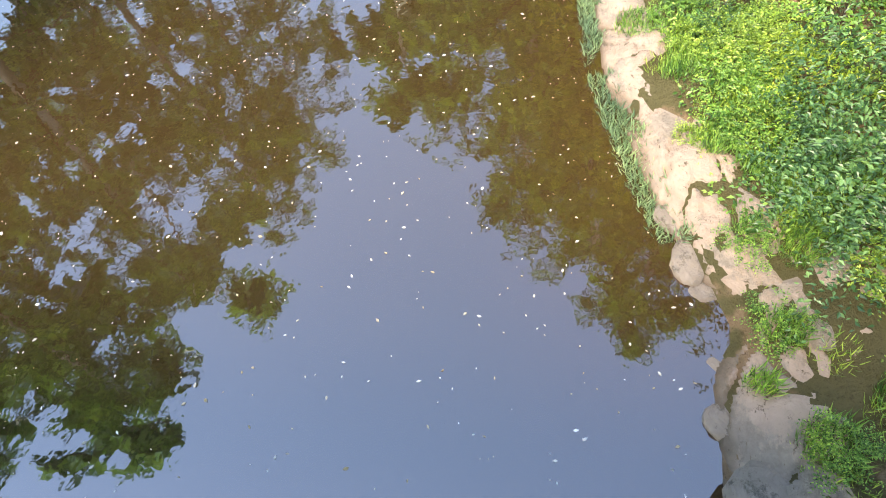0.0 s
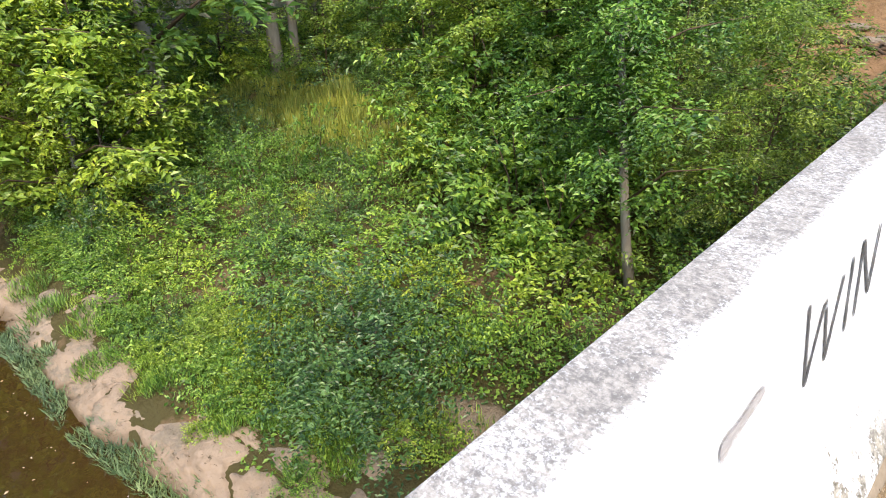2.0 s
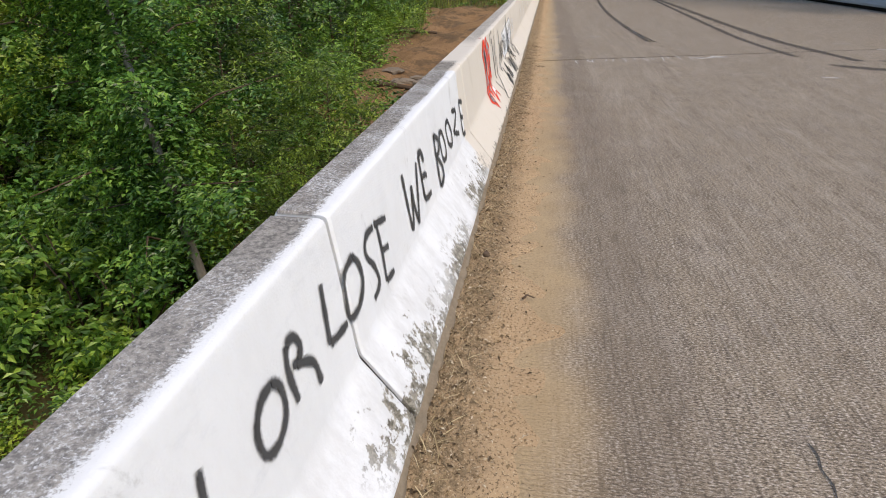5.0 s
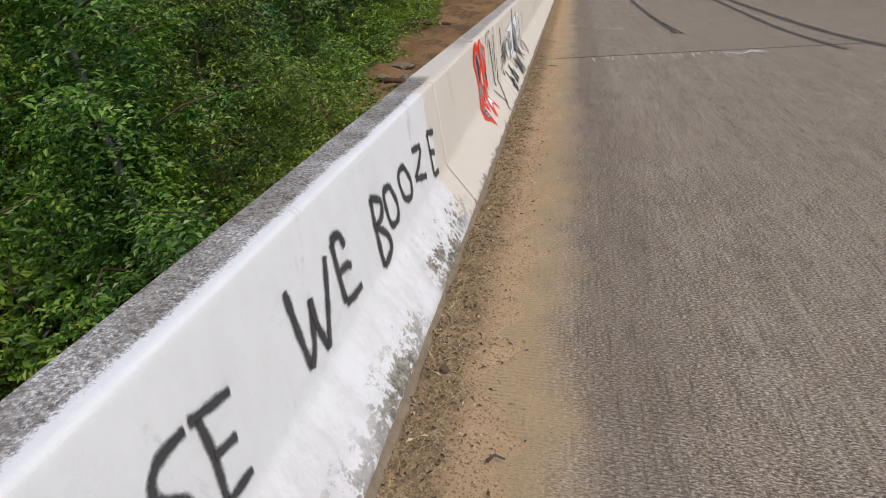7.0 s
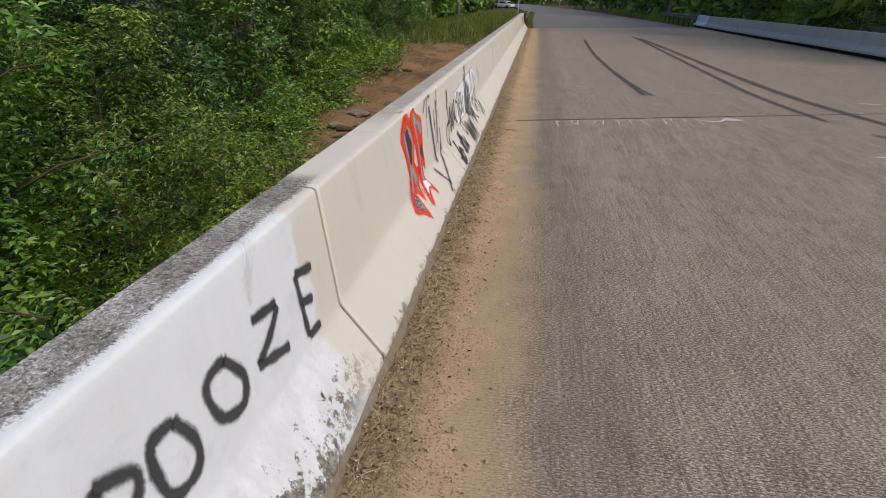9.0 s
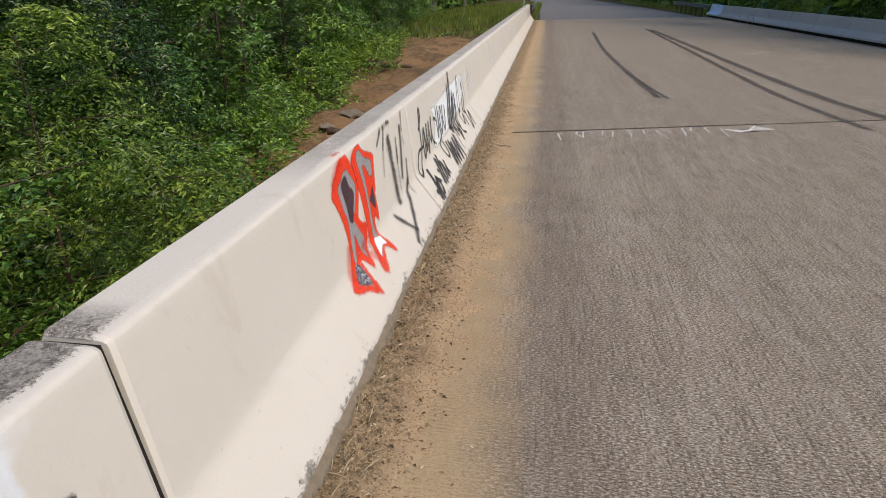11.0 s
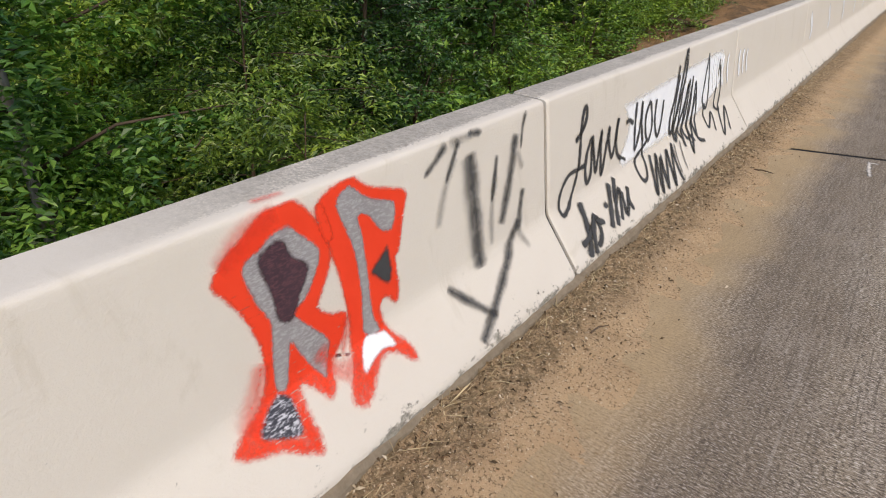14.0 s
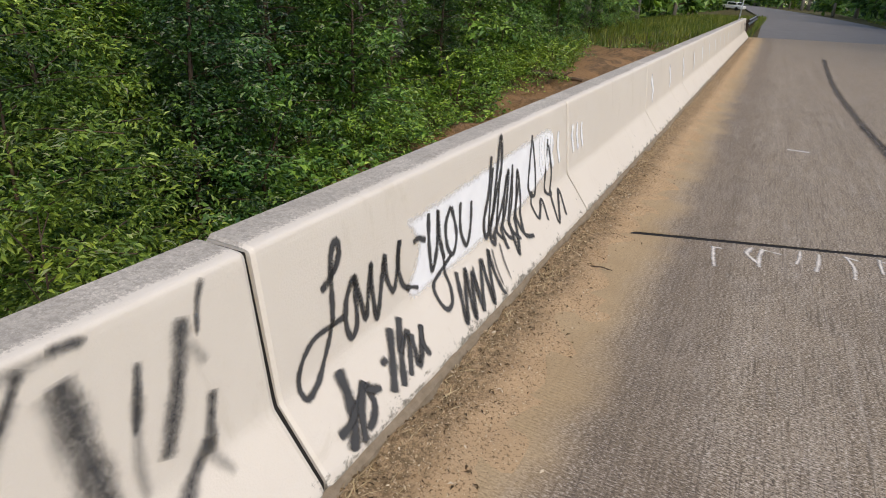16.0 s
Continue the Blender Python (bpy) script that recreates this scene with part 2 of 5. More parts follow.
k.color(k.ramp(k.geo.outputs["Random Per Island"], (0.0, (0.05, 0.035, 0.022)), (0.55, (0.16, 0.105, 0.06)), (0.85, (0.40, 0.29, 0.17)), (1.0, (0.66, 0.56, 0.42))))
GRIT = k.m
k = Mat("dry_straw", 0.8, 0.2)
k.color(k.ramp(k.geo.outputs["Random Per Island"], (0.0, (0.16, 0.11, 0.06)), (0.6, (0.42, 0.32, 0.18)), (1.0, (0.62, 0.50, 0.30))))
STRAW = k.m
# black rubber of the deck joint, also the painted shade inside open gaps
k = Mat("dark_seal_and_gap", 0.8, 0.2)
k.color(k.mix(k.noise(20), (0.010, 0.009, 0.009), (0.03, 0.027, 0.025)))
SEAL_AND_GAP = k.m
k = Mat("soil_ground", 0.95, 0.1)
g = k.mix(k.noise(0.6, 6, 0.7), (0.075, 0.075, 0.03), (0.15, 0.125, 0.06))
red = k.mix(k.noise(1.5, 7, 0.8), (0.28, 0.165, 0.085), (0.47, 0.295, 0.165))
red = k.mix(k.step(k.noise(0.7, 5, 0.7), 0.48, 0.60, 0.0, 0.75), red, k.mix(k.noise(9, 5, 0.8), (0.07, 0.05, 0.035), (0.24, 0.17, 0.11)))
# bare clay track that climbs beside the bridge
tx = k.math("ADD", k.axis(0), k.math("MULTIPLY", k.noise(0.5, 5, 0.6), 1.6))
tm = k.math("MULTIPLY", k.step(tx, -5.2, -4.4), k.step(k.math("ADD", k.axis(1), k.math("MULTIPLY", k.noise(0.4, 4), 2.0)), 16.6, 17.6))
tm = k.math("MULTIPLY", tm, k.step(k.axis(1), 33.0, 38.0, 1.0, 0.0))
g = k.mix(tm, g, red)
bare = k.math("MULTIPLY", k.step(k.noise(0.9, 4, 0.6), 0.52, 0.60), k.step(k.axis(1), 9.0, 12.0, 1.0, 0.0))
g = k.mix(bare, g, (0.24, 0.165, 0.10))
spot = k.math("ADD", k.math("POWER", k.math("MULTIPLY", k.math("ADD", k.axis(0), 3.4), 0.85), 2.0), k.math("POWER", k.math("MULTIPLY", k.math("SUBTRACT", k.axis(1), 4.7), 1.5), 2.0))
g = k.mix(k.step(k.math("ADD", spot, k.noise(3, 4)), 0.7, 1.3, 1.0, 0.0), g, k.mix(k.noise(8, 5, 0.7), (0.30, 0.22, 0.15), (0.55, 0.44, 0.33)))
g = k.mix(k.step(k.noise(25, 4, 0.8), 0.52, 0.7, 0.0, 0.7), g, (0.06, 0.045, 0.025))
k.color(g)
k.bump(k.noise(6, 8, 0.75), 0.9, 0.15)
SOIL = k.m
k = Mat("bank_rock", 0.9, 0.2)
c = k.mix(k.noise(1.6, 6, 0.7), (0.15, 0.125, 0.10), (0.42, 0.345, 0.27))
c = k.mix(k.step(k.noise(4.0, 6, 0.75, stretch=(1, 1, 3)), 0.53, 0.66), c, (0.13, 0.11, 0.085))
k.color(c)
k.bump(k.noise(5, 8, 0.7, distort=0.6), 0.9, 0.10)
ROCK = k.m
k = Mat("bank_shelf", 0.93, 0.15)
c = k.mix(k.noise(2.2, 6, 0.7), (0.30, 0.225, 0.165), (0.46, 0.36, 0.28))
c = k.mix(k.step(k.noise(1.5, 6, 0.7, stretch=(1, 1, 2)), 0.47, 0.58), c, k.mix(k.noise(7, 5, 0.7), (0.15, 0.125, 0.10), (0.38, 0.32, 0.25)))
c = k.mix(k.step(k.noise(5.0, 6, 0.75, stretch=(1, 1, 4)), 0.58, 0.68), c, (0.11, 0.085, 0.055))
c = k.mix(k.step(k.axis(2), -5.19, -5.02, 0.75, 0.0), c, (0.10, 0.07, 0.04))
k.color(c)
k.bump(k.noise(7, 8, 0.72, distort=0.4), 0.9, 0.07)
BANK = k.m
k = Mat("gravel_road", 0.9, 0.15)
k.color(k.mix(k.noise(0.8, 8, 0.75), (0.14, 0.135, 0.135), (0.25, 0.24, 0.235)))
k.bump(k.noise(30, 5), 0.5, 0.01)
GRAVEL = k.m

k = Mat("river_water", 0.03, 0.5)
deep = k.mix(k.noise(0.25, 4, 0.6), (0.034, 0.021, 0.008), (0.052, 0.032, 0.012))
k.color(k.mix(k.step(k.math("ADD", k.axis(1), k.math("MULTIPLY", k.noise(0.4, 3), 2.0)), -0.6, 2.6, 0.0, 0.8), deep, (0.056, 0.028, 0.010)))
k.b.inputs["IOR"].default_value = 2.35
k.bump(k.math("ADD", k.noise(1.2, 3, 0.5), k.math("MULTIPLY", k.noise(5.0, 2, 0.5), 0.25)), 0.10, 0.05)
WATER = k.m
k = Mat("foam_fleck", 0.8, 0.3)
k.color(k.ramp(k.geo.outputs["Random Per Island"], (0.0, (0.40, 0.30, 0.16)), (0.5, (0.62, 0.56, 0.45)), (1.0, (0.85, 0.84, 0.80))))
FOAM = k.m
k = Mat("galvanised_steel", 0.45, 0.5)
k.color(k.mix(k.noise(6), (0.45, 0.47, 0.48), (0.66, 0.67, 0.68)))
k.b.inputs["Metallic"].default_value = 0.6
STEEL = k.m
k = Mat("white_car_paint", 0.3, 0.5)
k.color((0.80, 0.82, 0.84))
CAR = k.m
k = Mat("car_glass", 0.05, 0.5)
k.color((0.02, 0.025, 0.03))
GLASS = k.m
k = Mat("tyre_rubber", 0.85, 0.2)
k.color((0.02, 0.02, 0.02))
RUBBER = k.m


def paint_material(name, tone, rough=0.7, cover=(0.12, 0.95), scale=70.0, fleck=None, drag=0.0):
    """Sprayed paint: full in the middle of a stroke, misty and speckled at its edge, by the mesh's own 'cover' attribute."""
    p = Mat(name, rough, 0.3)
    at = p.n.new("ShaderNodeAttribute")
    at.attribute_name = "cover"
    grain = p.math("ADD", p.noise(scale, 4, 0.85), p.math("MULTIPLY", p.math("SUBTRACT", p.noise(12, 3), 0.5), 0.5))
    a = p.math("ADD", at.outputs["Fac"], p.math("MULTIPLY", p.math("SUBTRACT", grain, 0.5), p.step(at.outputs["Fac"], 0.0, 0.25, 0.0, 1.0)))
    if drag:
        streak = p.step(p.noise(150, 3, 0.7, stretch=(1.0, 0.10, 1.0)), 0.58, 0.72, 0.0, drag)
        a = p.math("SUBTRACT", a, p.math("MULTIPLY", streak, p.step(p.noise(7, 3), 0.42, 0.62)))
    p.put(p.b.inputs["Alpha"], p.step(a, *cover))
    c = p.mix(p.noise(9, 4), tone, tuple(min(1, v * 1.5 + 0.01) for v in tone))
    if fleck:
        c = p.mix(p.step(p.noise(130, 4, 0.85, stretch=(1.0, 0.35, 1.0)), 0.48, 0.60), c, fleck)
    p.color(c)
    return p.m


BLACK_PAINT = paint_material("black_spray", (0.042, 0.042, 0.043), 0.7, (0.10, 1.12))
GREY_PAINT = paint_material("silver_spray", (0.24, 0.225, 0.225), 0.45, fleck=(0.42, 0.41, 0.41), drag=0.35)
DARK_PAINT = paint_material("dark_spray", (0.045, 0.022, 0.030), 0.6, fleck=(0.12, 0.05, 0.06))
SPECK_PAINT = paint_material("speckled_spray", (0.035, 0.035, 0.045), 0.6, fleck=(0.62, 0.62, 0.66))
RED_PAINT = paint_material("red_spray", (0.80, 0.040, 0.010), drag=0.75)
WHITE_PAINT = paint_material("white_spray", (0.80, 0.81, 0.83))
MIST_PAINT = paint_material("misted_black_spray", (0.045, 0.045, 0.046), 0.7, (0.08, 1.7), 45.0)
HAZE_PAINT = paint_material("smoky_black_spray", (0.05, 0.05, 0.05), 0.7, (0.10, 3.0), 60.0)
RED_MIST = paint_material("misted_red_spray", (0.80, 0.05, 0.02), 0.7, (0.10, 2.4), 80.0)
CHALK = paint_material("chalk_white", (0.60, 0.56, 0.51), 0.9, (0.42, 1.45), 30.0)
SKID = paint_material("tyre_mark", (0.075, 0.066, 0.058), 0.9, (0.25, 1.55), 14.0)

# ---- mesh helpers ----


def part(name, bm, material, parent=None, label=""):
    me = bpy.data.meshes.new(name)
    bm.to_mesh(me)
    bm.free()
    me.materials.append(material)
    ob = new(name, me)
    ob.parent = parent
    if label:
        ob["label"] = label
    return ob


def empty(name, m=None):
    ob = new(name)
    ob.empty_display_size = 0.2
    if m is not None:
        ob.matrix_basis = m
    return ob


def quick(name, verts, faces, material, parent=None, label="", smooth=False):
    """One mesh object from arrays of verts and of quads."""
    me = bpy.data.meshes.new(name)
    verts, faces = np.asarray(verts, np.float32), np.asarray(faces, np.int32)
    me.vertices.add(len(verts))
    me.vertices.foreach_set("co", verts.ravel())
    n = faces.shape[1]
    me.loops.add(faces.size)
    me.loops.foreach_set("vertex_index", faces.ravel())
    me.polygons.add(len(faces))
    me.polygons.foreach_set("loop_start", np.arange(0, faces.size, n, dtype=np.int32))
    me.polygons.foreach_set("use_smooth", np.full(len(faces), smooth))
    me.update(calc_edges=True)
    me.materials.append(material)
    ob = new(name, me)
    ob.parent = parent
    if label:
        ob["label"] = label
    return ob


def box(bm, x0, x1, y0, y1, z0, z1, bevel=0.0):
    r = bmesh.ops.create_cube(bm, size=1.0, matrix=Matrix.Translation(((x0 + x1) / 2, (y0 + y1) / 2, (z0 + z1) / 2)) @ Matrix.Diagonal((x1 - x0, y1 - y0, z1 - z0, 1)))
    if bevel:
        ed = list({e for v in r["verts"] for e in v.link_edges})
        bmesh.ops.bevel(bm, geom=ed, offset=bevel, segments=2, affect="EDGES", profile=0.5)
    return bm


def tube(bm, pts, radii, sides=7):
    """A tapered, bent tube through pts."""
    rings = []
    pts = [Vector(p) for p in pts]
    for i, p in enumerate(pts):
        d = (pts[min(i + 1, len(pts) - 1)] - pts[max(i - 1, 0)]).normalized()
        u = d.orthogonal().normalized()
        w = d.cross(u)
        rings.append([bm.verts.new(p + float(radii[i]) * (math.cos(q) * u + math.sin(q) * w)) for q in (2 * math.pi * j / sides for j in range(sides))])
    for a, b in zip(rings, rings[1:]):
        best = min(range(sides), key=lambda s: sum((a[j].co - b[(j + s) % sides].co).length for j in range(sides)))
        for j in range(sides):
            f = bm.faces.new((a[j], a[(j + 1) % sides], b[(j + 1 + best) % sides], b[(j + best) % sides]))
            f.smooth = True
    bm.faces.new(rings[0][::-1]), bm.faces.new(rings[-1])
    return bm


def unit(v):
    return v / np.maximum(np.linalg.norm(v, axis=-1, keepdims=True), 1e-6)


def leaf_quads(at, axis, up, size, width=0.5, fold=0.12):
    """Folded lozenge leaves: at each place one leaf along axis with its face towards up."""
    axis = unit(axis)
    side = unit(np.cross(axis, up))
    up = np.cross(side, axis)
    s = np.asarray(size)[:, None]
    a, c = at, at + axis * s - up * s * 0.10
    b = at + axis * s * 0.45 + side * s * width / 2 + up * s * fold
    d = at + axis * s * 0.45 - side * s * width / 2 + up * s * fold
    v = np.stack([a, b, c, d], 1).reshape(-1, 3)
    return v, np.arange(len(v)).reshape(-1, 4)


def spray_leaves(rng, origin, way, length, n, size, droop=0.25, width=0.5):
    """n leaves along each of many twigs, left and right in turn, faces mostly to the sky."""
    s = len(origin)
    way = unit(way)
    t = np.linspace(0.12, 1.0, n)[None, :, None] + rng.normal(0, 0.03, (s, n, 1))
    at = origin[:, None] + way[:, None] * length[:, None, None] * t
    at[..., 2] -= (droop * length[:, None] * t[..., 0] ** 2)
    flat = np.stack([-way[:, 1], way[:, 0], np.zeros(s)], 1)
    flat = unit(flat + rng.normal(0, 0.15, (s, 3)))
    sign = np.where(np.arange(n) % 2 == 0, 1.0, -1.0)[None, :, None]
    ax = way[:, None] * 0.55 + flat[:, None] * sign * 0.9 + rng.normal(0, 0.28, (s, n, 3))
    ax[..., 2] -= 0.15
    at = at + flat[:, None] * sign * rng.uniform(0.0, 0.08, (s, n, 1)) * length[:, None, None] + rng.normal(0, 0.02, (s, n, 3))
    up = np.array([0, 0, 1.0]) + way[:, None] * 0.35 + rng.normal(0, 0.35, (s, n, 3))
    sz = size * rng.uniform(0.6, 1.25, (s, n)) * (1.1 - 0.3 * t[..., 0])
    return leaf_quads(at.reshape(-1, 3), ax.reshape(-1, 3), up.reshape(-1, 3), sz.ravel(), width)


# ---- lie of the land ----
WATER_Z = -5.2


def shore(x):
    """The y of the near bank's water line."""
    return np.interp(x, [-300, -60, -34, -24, -17, -12, -8, -6, -4, -2, 6, 300], [-30, -16, -5, -1.0, 0.0, 0.9, 1.1, 1.5, 2.1, 1.9, 2.4, 2.0])


def land(x, y):
    x, y = np.asarray(x, float), np.asarray(y, float)
    d = y - shore(x)                                       # into the near bank
    near = np.interp(d, [-3.0, -0.5, 0.0, 0.35, 1.2, 3.0, 8.0, 14.0, 22.0, 31.0, 38.0, 60.0], [-6.6, -5.6, -5.22, -4.98, -4.78, -4.65, -4.15, -2.5, -1.5, -0.75, -0.3, -0.25])
    off = np.clip((np.abs(x - 6) - 10.0) / 14.0, 0, 1)     # falls away beside the approach bank
    near = near - off * np.interp(d, [0, 5, 14, 30, 60], [0, 0.1, 1.3, 2.2, 1.6])
    d2 = -12.5 - y + 3.0 * np.exp(-((x + 19.5) / 4.0) ** 2) # the far bank
    farb = np.interp(d2, [-2.0, 0.0, 1.5, 8.0, 30.0], [-6.6, -5.2, -4.4, -3.2, -1.0])
    z = np.maximum(near, farb)
    z = np.where((d < 0) & (d2 < 0), np.minimum(z, -5.3), z)
    bump = 0.16 * np.sin(1.7 * x + 0.6 * y) * np.sin(1.3 * y - 0.5 * x) + 0.08 * np.sin(4.1 * x + 1.0) * np.sin(3.7 * y)
    bump = bump * np.interp(d, [-0.3, 0.6, 30, 40], [0.0, 1.0, 1.0, 0.2])
    # the approach bank carries the road past the bridge's end
    road = np.clip((y - 36.0) / 6.0, 0, 1) * np.clip((9.0 - np.abs(x - 5.8)) / 3.0, 0, 1)
    z = np.where(d > 0, z + bump, z)
    return z * (1 - road) + (-0.06) * road

# ---- ground, water, road ----


def grid_sheet(name, xs, ys, height, material, smooth=True):
    gx, gy = np.meshgrid(xs, ys)
    v = np.stack([gx.ravel(), gy.ravel(), height(gx, gy).ravel()], 1)
    nx, ny = len(xs), len(ys)
    i = (np.arange(ny - 1)[:, None] * nx + np.arange(nx - 1)[None, :]).ravel()
    return quick(name, v, np.stack([i, i + 1, i + nx + 1, i + nx], 1), material, smooth=smooth)


def steps(lo, hi, fine0, fine1, fine, n):
    """Even fine steps between fine0 and fine1, and n widening ones out to lo and hi."""
    g = (np.linspace(0, 1, n + 1) ** 2.5)[1:]
    return np.concatenate([fine0 + (lo - fine0) * g[::-1], np.arange(fine0, fine1, fine), fine1 + (hi - fine1) * g])


ground = grid_sheet("ground", steps(-600, 600, -26, 14, 0.25, 24), steps(-600, 700, -2, 44, 0.25, 24), land, SOIL)
tagged(ground, "brown soil river bank with leaf litter and bare red clay", "ground", kind="structure")
water = grid_sheet("water", np.array([-300.0, -40, 0, 40, 300]), np.array([-60.0, -20, 0, 20]), lambda x, y: x * 0 + WATER_Z, WATER)
tagged(water, "slow brown river water mirroring trees and blue sky", "river", kind="structure")

SKEW = 0.42


def skewed(y):
    """A line across the deck that crosses x = 0.6 at y."""
    return lambda x: y + SKEW * (x - 0.6)


JOINT = skewed(12.18)


def END(x):
    """The far end of the deck, on a sharper skew than the joint."""
    return 40.0 + 1.04 * x


def deck_span(y0, y1):
    """A slab of the deck between two lines given as functions of x."""
    bm = bmesh.new()
    xs = (-0.22, 12.3)
    low = [bm.verts.new((x, f(x), -0.28)) for x, f in ((xs[0], y0), (xs[1], y0), (xs[1], y1), (xs[0], y1))]
    up = [bm.verts.new((v.co.x, v.co.y, 0.0)) for v in low]
    bm.faces.new(low[::-1]), bm.faces.new(up)
    for i in range(4):
        j = (i + 1) % 4
        bm.faces.new((low[i], low[j], up[j], up[i]))
    return bm


deck = tagged(empty("bridge_deck"), "grooved grey-brown concrete bridge deck with tyre marks", "bridge deck", kind="structure")
part("deck_slab", deck_span(lambda x: -30.0, lambda x: JOINT(x) - 0.034), DECK, deck)
part("deck_slab", deck_span(lambda x: JOINT(x) + 0.034, END), DECK, deck)
bm = deck_span(lambda x: JOINT(x) - 0.034, lambda x: JOINT(x) + 0.034)
bmesh.ops.translate(bm, verts=bm.verts, vec=(0, 0, -0.006))
part("joint_seal", bm, SEAL_AND_GAP, deck, "black rubber seal in the deck joint")
bm = bmesh.new()
for gx in (0.6, 4.2, 7.8, 11.4):
    box(bm, gx - 0.2, gx + 0.2, -30, 38, -1.2, -0.285)
part("girder", bm, RAW, deck)
for py in (3.6, 26.0):
    bm = bmesh.new()
    for px in (2.0, 6.0, 10.0):
        box(bm, px - 0.35, px + 0.35, py + SKEW * px - 0.35, py + SKEW * px + 0.35, -7.0, -1.6, 0.03)
    box(bm, 0.2, 11.9, py + 2.0, py + 3.0, -1.75, -1.21, 0.02)
    part("pier", bm, RAW, deck)

road = quick("road", [(x + bend, y, z) for y, bend in ((38.4, 0.0), (60, -0.3), (90, -1.5), (140, -5.0), (260, -22.0)) for x, z in ((0.6, -0.045), (3.2, -0.015), (9.0, -0.015), (11.6, -0.045))],
             [(i * 4 + j, i * 4 + j + 1, i * 4 + j + 5, i * 4 + j + 4) for i in range(4) for j in range(3)], GRAVEL)
road.location.z = 0.006
tagged(road, "worn grey gravel road running on past the bridge", "road", kind="structure")

# ---- concrete barriers ----
PROFILE = ((-0.195, -0.02), (-0.178, 0.79), (-0.165, 0.81), (-0.040, 0.812), (-0.018, 0.8115), (-0.007, 0.809), (0.001, 0.804), (0.0045, 0.795), (0.0085, 0.772), (0.0716, 0.38), (0.078, 0.34), (0.086, 0.31), (0.108, 0.283), (0.252, 0.106), (0.262, 0.094), (0.268, 0.078))


def face_x(z):
    """The barrier's roadside face at height z."""
    pts = [(p[1], p[0]) for p in PROFILE[:2:-1]]
    return float(np.interp(z, [q[0] for q in pts], [q[1] for q in pts]))


def barrier_panel(length, gap=0.011):
    bm = bmesh.new()
    n = max(2, round(length / 0.4))
    prof = list(PROFILE) + [(0.268, -0.02)]
    rows = []
    runs = [gap, gap + 0.015] + [gap + (length - 2 * gap) * i / n for i in range(1, n)] + [length - gap - 0.015, length - gap]
    for i, y in enumerate(runs):
        end = 0.006 if i in (0, len(runs) - 1) else 0.0
        rows.append([bm.verts.new((x - (end if x > -0.1 else -end), y, z - (end if z > 0.75 else 0))) for x, z in prof])
    for a, b in zip(rows, rows[1:]):
        for j in range(len(prof) - 1):
            bm.faces.new((a[j], a[j + 1], b[j + 1], b[j])).smooth = j > 2
    for r in (rows[0], rows[1], rows[-2], rows[-1]):
        for p, q in zip(r, r[1:]):
            bm.edges.get((p, q)).smooth = False
    bm.faces.new(rows[0]), bm.faces.new(rows[-1][::-1])
    bmesh.ops.recalc_face_normals(bm, faces=bm.faces)
    return bm


PANEL = 3.05
barrier = tagged(empty("barrier_wall"), "cream and white painted concrete parapet covered in spray-paint graffiti", "barrier", kind="structure")
bm = barrier_panel(PANEL)
first = part("panel", bm, BARRIER, barrier)
first.location.y = -5 * PANEL
for i in range(-4, 12):
    ob = new("panel", first.data)
    ob.parent, ob.location.y = barrier, i * PANEL
ob = part("panel", barrier_panel(38.4 - 12 * PANEL), BARRIER, barrier)
ob.location.y = 12 * PANEL
# added dark core close behind the faces, paints the shade within the panel joints
bm = bmesh.new()
core = ((-0.17, -0.01), (-0.16, 0.79), (-0.02, 0.795), (0.064, 0.335), (0.072, 0.305), (0.245, 0.085), (0.25, -0.01))
ends = [[bm.verts.new((x, y, z)) for x, z in core] for y in (-5 * PANEL, 38.35)]
for j in range(len(core) - 1):
    bm.faces.new((ends[0][j], ends[0][j + 1], ends[1][j + 1], ends[1][j]))
bm.faces.new(ends[0]), bm.faces.new(ends[1][::-1])
bmesh.ops.recalc_face_normals(bm, faces=bm.faces)
part("joint_core", bm, SEAL_AND_GAP, barrier)
# rough mortar footing under the painted face
bm = bmesh.new()
rng = np.random.default_rng(4)
ys = np.arange(-15.0, 38.4, 0.06)
rows = []
for y in ys:
    w = 0.290 + 0.006 * math.sin(y * 2.1) + rng.normal(0, 0.004)
    h = 0.073 + rng.normal(0, 0.0025)
    rows.append([bm.verts.new(p) for p in ((0.262, y, h), (w - 0.012, y, h - 0.004), (w, y, h - 0.02), (w + 0.014 + rng.normal(0, 0.004), y, -0.02))])
for a, b in zip(rows, rows[1:]):
    for j in range(3):
        bm.faces.new((a[j], a[j + 1], b[j + 1], b[j]))
bmesh.ops.recalc_face_normals(bm, faces=bm.faces)
part("footing", bm, RAW, barrier, "rough tan mortar footing")

other = tagged(empty("barrier_wall_east"), "plain grey concrete parapet with a dark block standing in for the shade of the drainage slot below", "barrier", kind="structure")
bm = barrier_panel(PANEL)
bmesh.ops.transform(bm, matrix=Matrix.Translation((12.05, 0, 0.0)) @ Matrix.Rotation(math.pi, 4, "Z"), verts=bm.verts)
for v in bm.verts:
    v.co.z = 0.13 + max(v.co.z, 0.0) * 0.84 if v.co.z < 0.5 else v.co.z
one = part("panel", bm, GREY, other)
one.location.y = 52.6
for i in range(1, 23):
    ob = new("panel", one.data)
    ob.parent, ob.location.y = other, 52.6 - i * PANEL
# near-black block in the open slot: its shade put in as colour
bm = bmesh.new()
box(bm, 11.92, 12.2, -15, 52.4, -0.01, 0.14)
part("drain_slot", bm, SEAL_AND_GAP, other, "dark block standing in for the shade of the drainage slot")
bm = bmesh.new()
